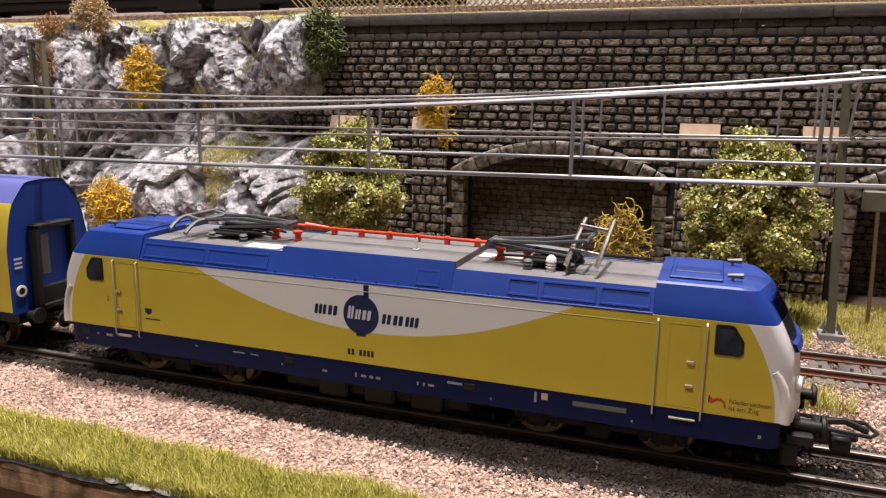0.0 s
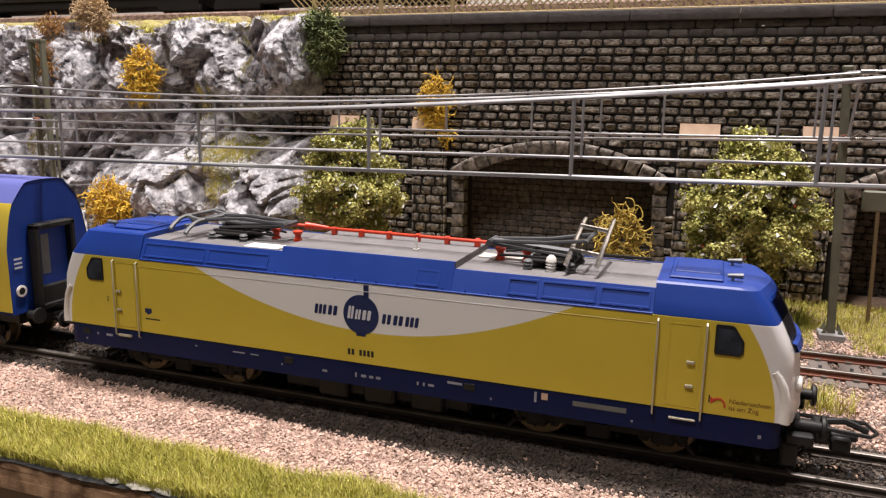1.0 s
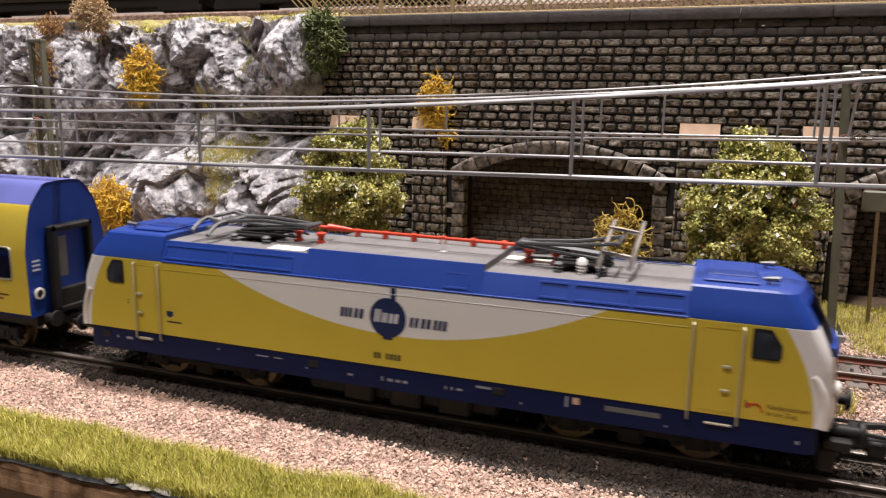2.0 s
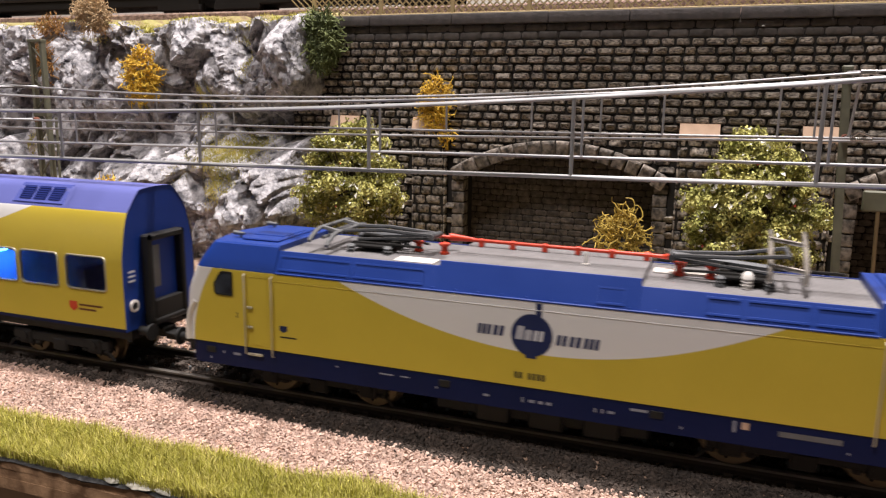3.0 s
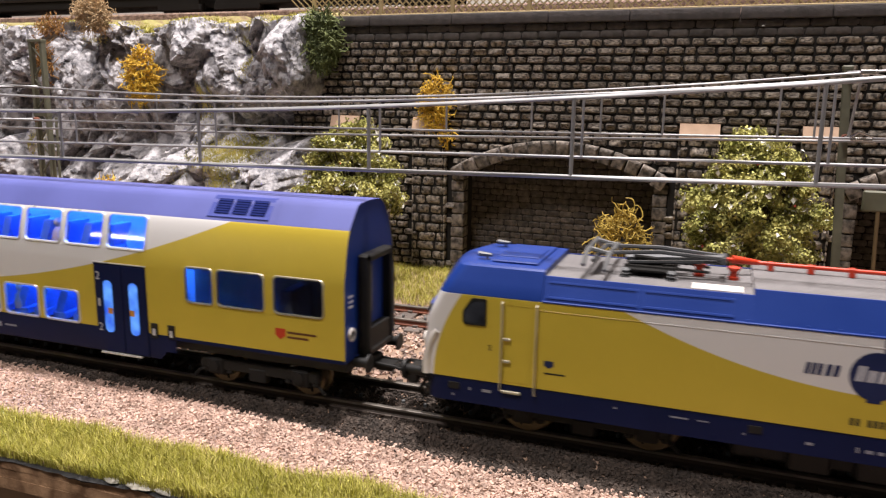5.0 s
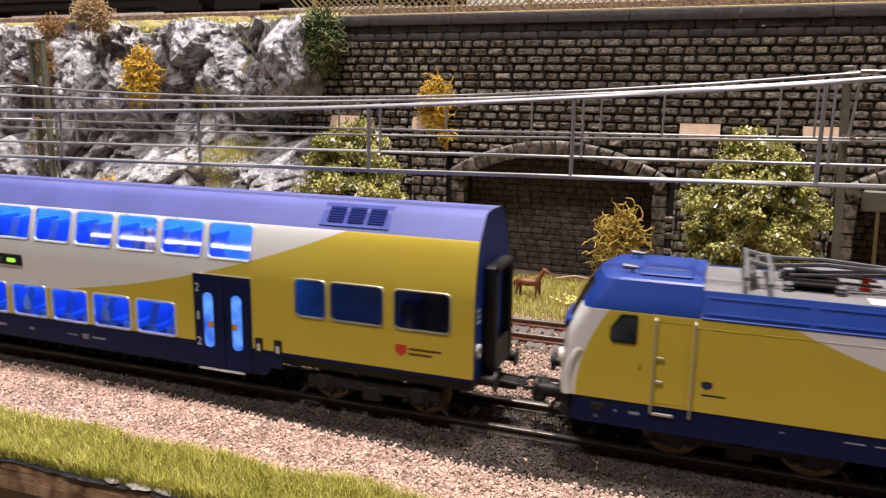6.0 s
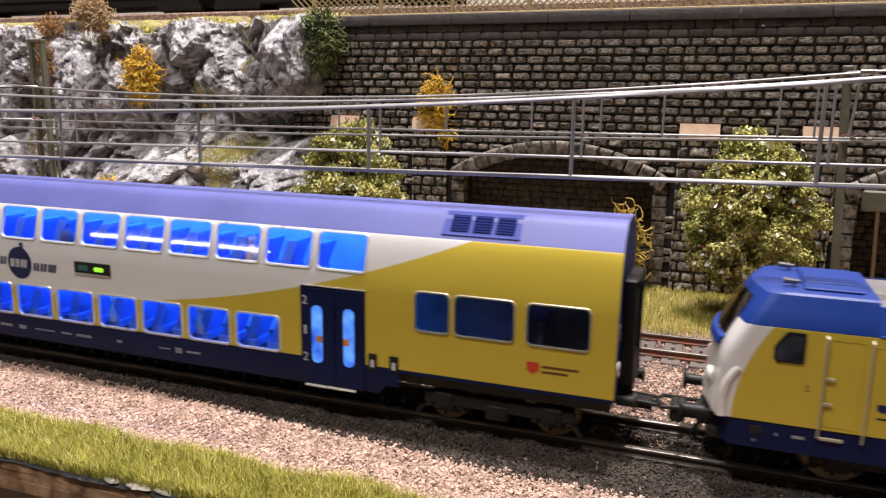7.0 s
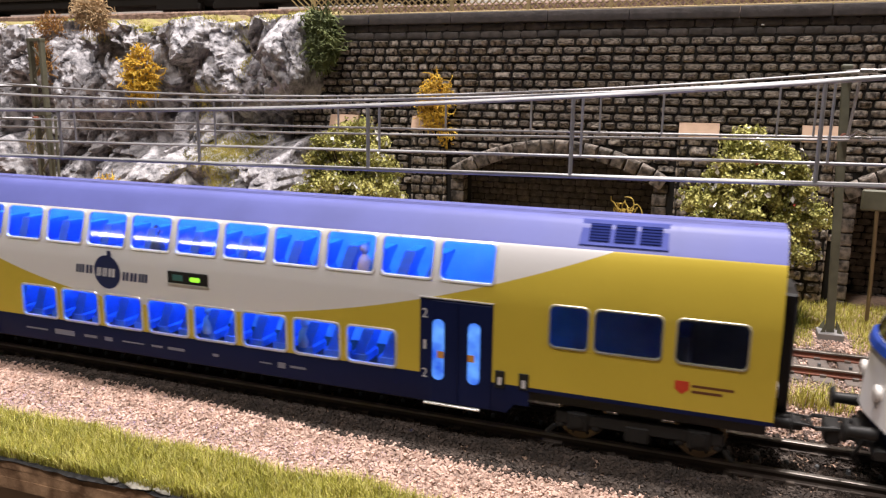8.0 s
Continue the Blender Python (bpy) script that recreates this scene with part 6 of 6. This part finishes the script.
# ---- overhead line ----
def quad(p0, p1, p2):
    """Height over x through three points."""
    def h(x):
        (a, u), (b, v), (c, w) = p0, p1, p2
        return u * (x - b) * (x - c) / ((a - b) * (a - c)) + v * (x - a) * (x - c) / ((b - a) * (b - c)) + w * (x - a) * (x - b) / ((c - a) * (c - b))
    return h


def catenary(label, y, contact, carrier, x0, x1, droppers, r):
    ob = thing("overhead_line", label, "overhead line", "overhead lines above the tracks")
    xs = np.linspace(x0, x1, 40)
    part("contact_wire", Geo().tube([(x, y, contact(x)) for x in xs], r, 6), M_WIRE, ob, smooth=60)
    if carrier:
        part("carrier_wire", Geo().tube([(x, y, carrier(x)) for x in xs], r, 6), M_WIRE, ob, smooth=60)
        for x in droppers:
            part("dropper", Geo().tube([(x, y, contact(x)), (x, y, carrier(x))], r * 0.9, 6), M_WIRE, ob)
    return ob


def overhead():
    catenary("thick grey welded wire overhead line above the near track", 0.0, quad((-140, 61.3), (-7, 62.7), (116, 64.7)), quad((-138, 76.0), (-9, 79.4), (113, 87.3)), -330, 290,
             (-300, -250, -180, -113.4, -61.2, -6.7, 47.8, 102, 165), 0.56)
    catenary("grey welded wire overhead line between the tracks", 36.0, quad((-183, 62.9), (-20, 64.9), (121, 66.4)), quad((-180, 80.7), (-55, 79.9), (106, 87.5)), -330, 260,
             (-230, -144, -82, -20, 43.9, 108.2, 170), 0.46)
    catenary("grey welded wire overhead line above the far track", 77.7, quad((-185, 69.3), (-13, 70.1), (122, 71.4)), quad((-156, 81.9), (-35, 81.9), (120.7, 91.1)), -330, 240,
             (-270, -230, -175, -142, -104, -56.5, -12.8, 18.8, 42.7, 63.1, 97.9, 108.4), 0.42)
    catenary("thin single grey wire near the mast row", 88.0, quad((-245, 64.8), (29, 68.3), (130, 70.3)), None, -330, 240, (), 0.42)


def mast(label, x, y, ztop, lattice):
    ob = thing("catenary_mast", label, "mast", "overhead line masts")
    z0 = -3.4
    if lattice:
        g = Geo()
        for dx in (-3.6, 3.6):
            g.rbox(x + dx - 0.9, x + dx + 0.9, y - 1.4, y + 1.4, z0, ztop, 0.2)
        k = 0
        z = z0 + 4
        while z < ztop - 8:
            a, b = (-3.6, 3.6) if k % 2 else (3.6, -3.6)
            g.tube([(x + a, y, z), (x + b, y, z + 8)], 0.5, 5)
            z += 8
            k += 1
        g.rbox(x - 4.6, x + 4.6, y - 1.8, y + 1.8, ztop - 1.5, ztop, 0.2)
        g.rbox(x - 4.6, x + 4.6, y - 1.8, y + 1.8, ztop - 38, ztop - 35.5, 0.2)
    else:
        g = Geo()
        for yy in (-1.9, 1.9):
            g.rbox(x - 1.3, x + 1.3, y + yy * 0.7 - 0.3, y + yy * 0.7 + 0.3, z0 + 3.6, ztop, 0.12)
        g.box(x - 0.35, x + 0.35, y - 1.1, y + 1.1, z0 + 3.6, ztop)
        g.rbox(x - 1.7, x + 1.7, y - 1.8, y + 1.8, ztop, ztop + 1.4, 0.3)
    lean = 0.0 if lattice else -0.046
    g.v = [(p[0] + lean * (p[2] - z0), p[1], p[2]) for p in g.v]
    part("post", g, M_MAST, ob, "green-grey steel post")
    foot = part("foot", Geo().rbox(x - 4.3, x + 4.3, y - 4.2, y + 4.2, z0 - 2.6, z0 + 3.6, 0.3), M_CONC, ob, "grey concrete block foot")
    g = Geo()
    for sx in (-1, 1):
        for sy in (-1, 1):
            g.add([(x + sx * 1.9, y + sy * 2.3, z0 + 3.3), (x + sx * 3.8, y + sy * 3.2, z0 + 3.3), (x + sx * 1.9, y + sy * 2.3, z0 + 7.5), (x + sx * 1.9, y + sy * 1.7, z0 + 3.3)],
                  [(0, 1, 2), (1, 3, 2), (0, 2, 3), (0, 3, 1)])
    part("gusset", g, M_MAST, foot)
    zt = 91.1 if not lattice else 83.5
    zc = 71.3 if not lattice else 69
    bx = x + (-3.0 if not lattice else -18)
    xp, xq = x + lean * (zt - z0), x + lean * (zc - z0)
    g = Geo().tube([(xp, y - 2, zt + 0.8), (bx, 77.7, zt)], 0.7, 6).tube([(xq, y - 2, zc - 1), (xq + (bx - xq) * 0.6, 88, zc - 0.6), (bx, 77.7, zc)], 0.65, 6)
    g.tube([(bx - 1.5, 79.7, zt - 0.2), (bx - 2.5, 86, zc - 0.6)], 0.5, 6)
    part("bracket", g, M_GREYM if lattice else M_WIRE, ob, "bright bent wire bracket", smooth=50)
    g = Geo().rbox(bx - 3.0, bx + 3.0, 77.0, 78.4, zc - 0.6, zc + 0.5, 0.2).tube([(bx - 3, 77.7, zc + 0.3), (bx - 1, 76.2, zc + 2.2), (bx + 3, 76.7, zc + 0.8)], 0.4, 6)
    g.rbox(bx - 2.4, bx + 2.4, 77.1, 78.3, zt - 0.7, zt + 0.7, 0.2)
    part("clamp", g, M_GREYM if lattice else M_CHROME, ob, "bright wire clamp")
    g = Geo().lathe([(0.9, -1.5), (1.3, -0.7), (0.9, 0), (1.3, 0.7), (0.9, 1.5)], (xq, y - 4.2, zc - 1), "y", 8)
    part("insulator", g, M_RUST, ob, "small brown insulator", smooth=40)
    return ob


def posts():
    ob = thing("post_lamp", "thin brown post standing in the grass", "post")
    part("post", Geo().tube([(140.5, 139, -3.4), (140.2, 139, 14), (139.2, 139, 44)], 0.75, 8), M_YPOST, ob, smooth=50)
    part("head", Geo().rbox(133.5, 146.0, 138, 140, 41.5, 49.5, 0.6), M_MAST, ob, "flat green-grey panel on the post")
    ob = thing("signal_post", "thin dark steel post behind the near wires", "post")
    part("post", Geo().tube([(-238.3, 114, -3), (-236.5, 114, 69)], 0.7, 8), M_MAST, ob, smooth=50)
    part("foot", Geo().rbox(-241, -235.5, 111, 117, -4.5, -1.5, 0.4), M_CONC, ob)


M_YPOST = mat("post_ochre", (0.20, 0.14, 0.07), 0.6, scale=200)


def parked_wagon(x0, x1, label):
    """A dark wagon standing on the upper level; only its running gear comes into view."""
    ob = thing("goods_wagon", label, "wagon", "wagons on the upper level")
    set_back(ob)
    zb = 116.6
    part("body", Geo().rbox(x0, x1, 208, 238, zb + 8, zb + 40, 1.0), M_BLACK, ob)
    part("frame", Geo().rbox(x0 + 2, x1 - 2, 210, 236, zb + 3, zb + 8.1, 0.6), M_DARK, ob)
    for xc in (x0 + 16, x1 - 16):
        for dx in (-9, 9):
            for y in (214.5, 231):
                part("wheel", Geo().lathe([(1, -1), (5, -1), (5, 1), (5.7, 1.1), (5.7, 1.8), (1, 1.8)], (xc + dx, y, zb + 2.9), "y", 20), M_DARK, ob, smooth=40)
        part("bogie", Geo().rbox(xc - 15, xc + 15, 210, 213, zb + 0.5, zb + 4, 0.5), M_DARK, ob)
    return ob


def upper_track():
    ob = thing("track_3", "dark model track on the upper level", "track", kind="structure")
    set_back(ob)
    part("bed", Geo().rbox(-470, 310, 198, 244, 108, 114.9, 0.8), M_BANK, ob)
    for y in (214.5, 231):
        part("rail", Geo().rbox(-470, 310, y - 0.8, y + 0.8, 114.8, 116.2, 0.2), M_RUST, ob)


plants()
foal()
lying_animal()
overhead()
mast("green-grey steel mast with a bent wire bracket", 124.5, 112.1, 93.0, False)
mast("green-grey lattice mast before the cliff", -245.0, 114.0, 107.5, True)
posts()
upper_track()
parked_wagon(-215, -70, "black wagon parked on the upper track")
parked_wagon(-420, -222, "black wagon parked behind the cliff edge")
arcade()
lattice_fence()
grasses()
ballast()


# ---- movement: the train stands, then pulls away to the right ----
RUN = [(0.0, 0.0), (1.7, 0.0), (1.9, 0.0040), (2.1, 0.0112), (2.4, 0.0222), (2.8, 0.0370), (3.0, 0.0445), (3.5, 0.0627), (4.0, 0.0810), (4.5, 0.0985), (5.0, 0.1163), (5.5, 0.1340),
       (6.0, 0.1515), (6.5, 0.1685), (7.0, 0.1857), (7.5, 0.2033), (8.0, 0.2199)]


def run_at(t):
    for (t0, s0), (t1, s1) in zip(RUN, RUN[1:]):
        if t0 <= t <= t1:
            return s0 + (s1 - s0) * (t - t0) / (t1 - t0)
    return RUN[-1][1]


def motions():
    for train in (LOCO, COACH):
        walk(train, [(t, pose(s, 0, 0)) for t, s in RUN])
    for wheels, r in ((LOCO_WHEELS, 0.0072), (COACH_WHEELS, 0.0053)):
        for w in wheels:
            x, z = w.location.x, w.location.z
            rows = [(0.0, pose(x, 0, z)), (1.7, pose(x, 0, z))]
            t = 1.9
            while t < 8.01:
                rows.append((t, pose(x, 0, z, 0, math.degrees(run_at(t) / r), 0)))
                t = round(t + 0.1, 2)
            walk(w, rows)


motions()
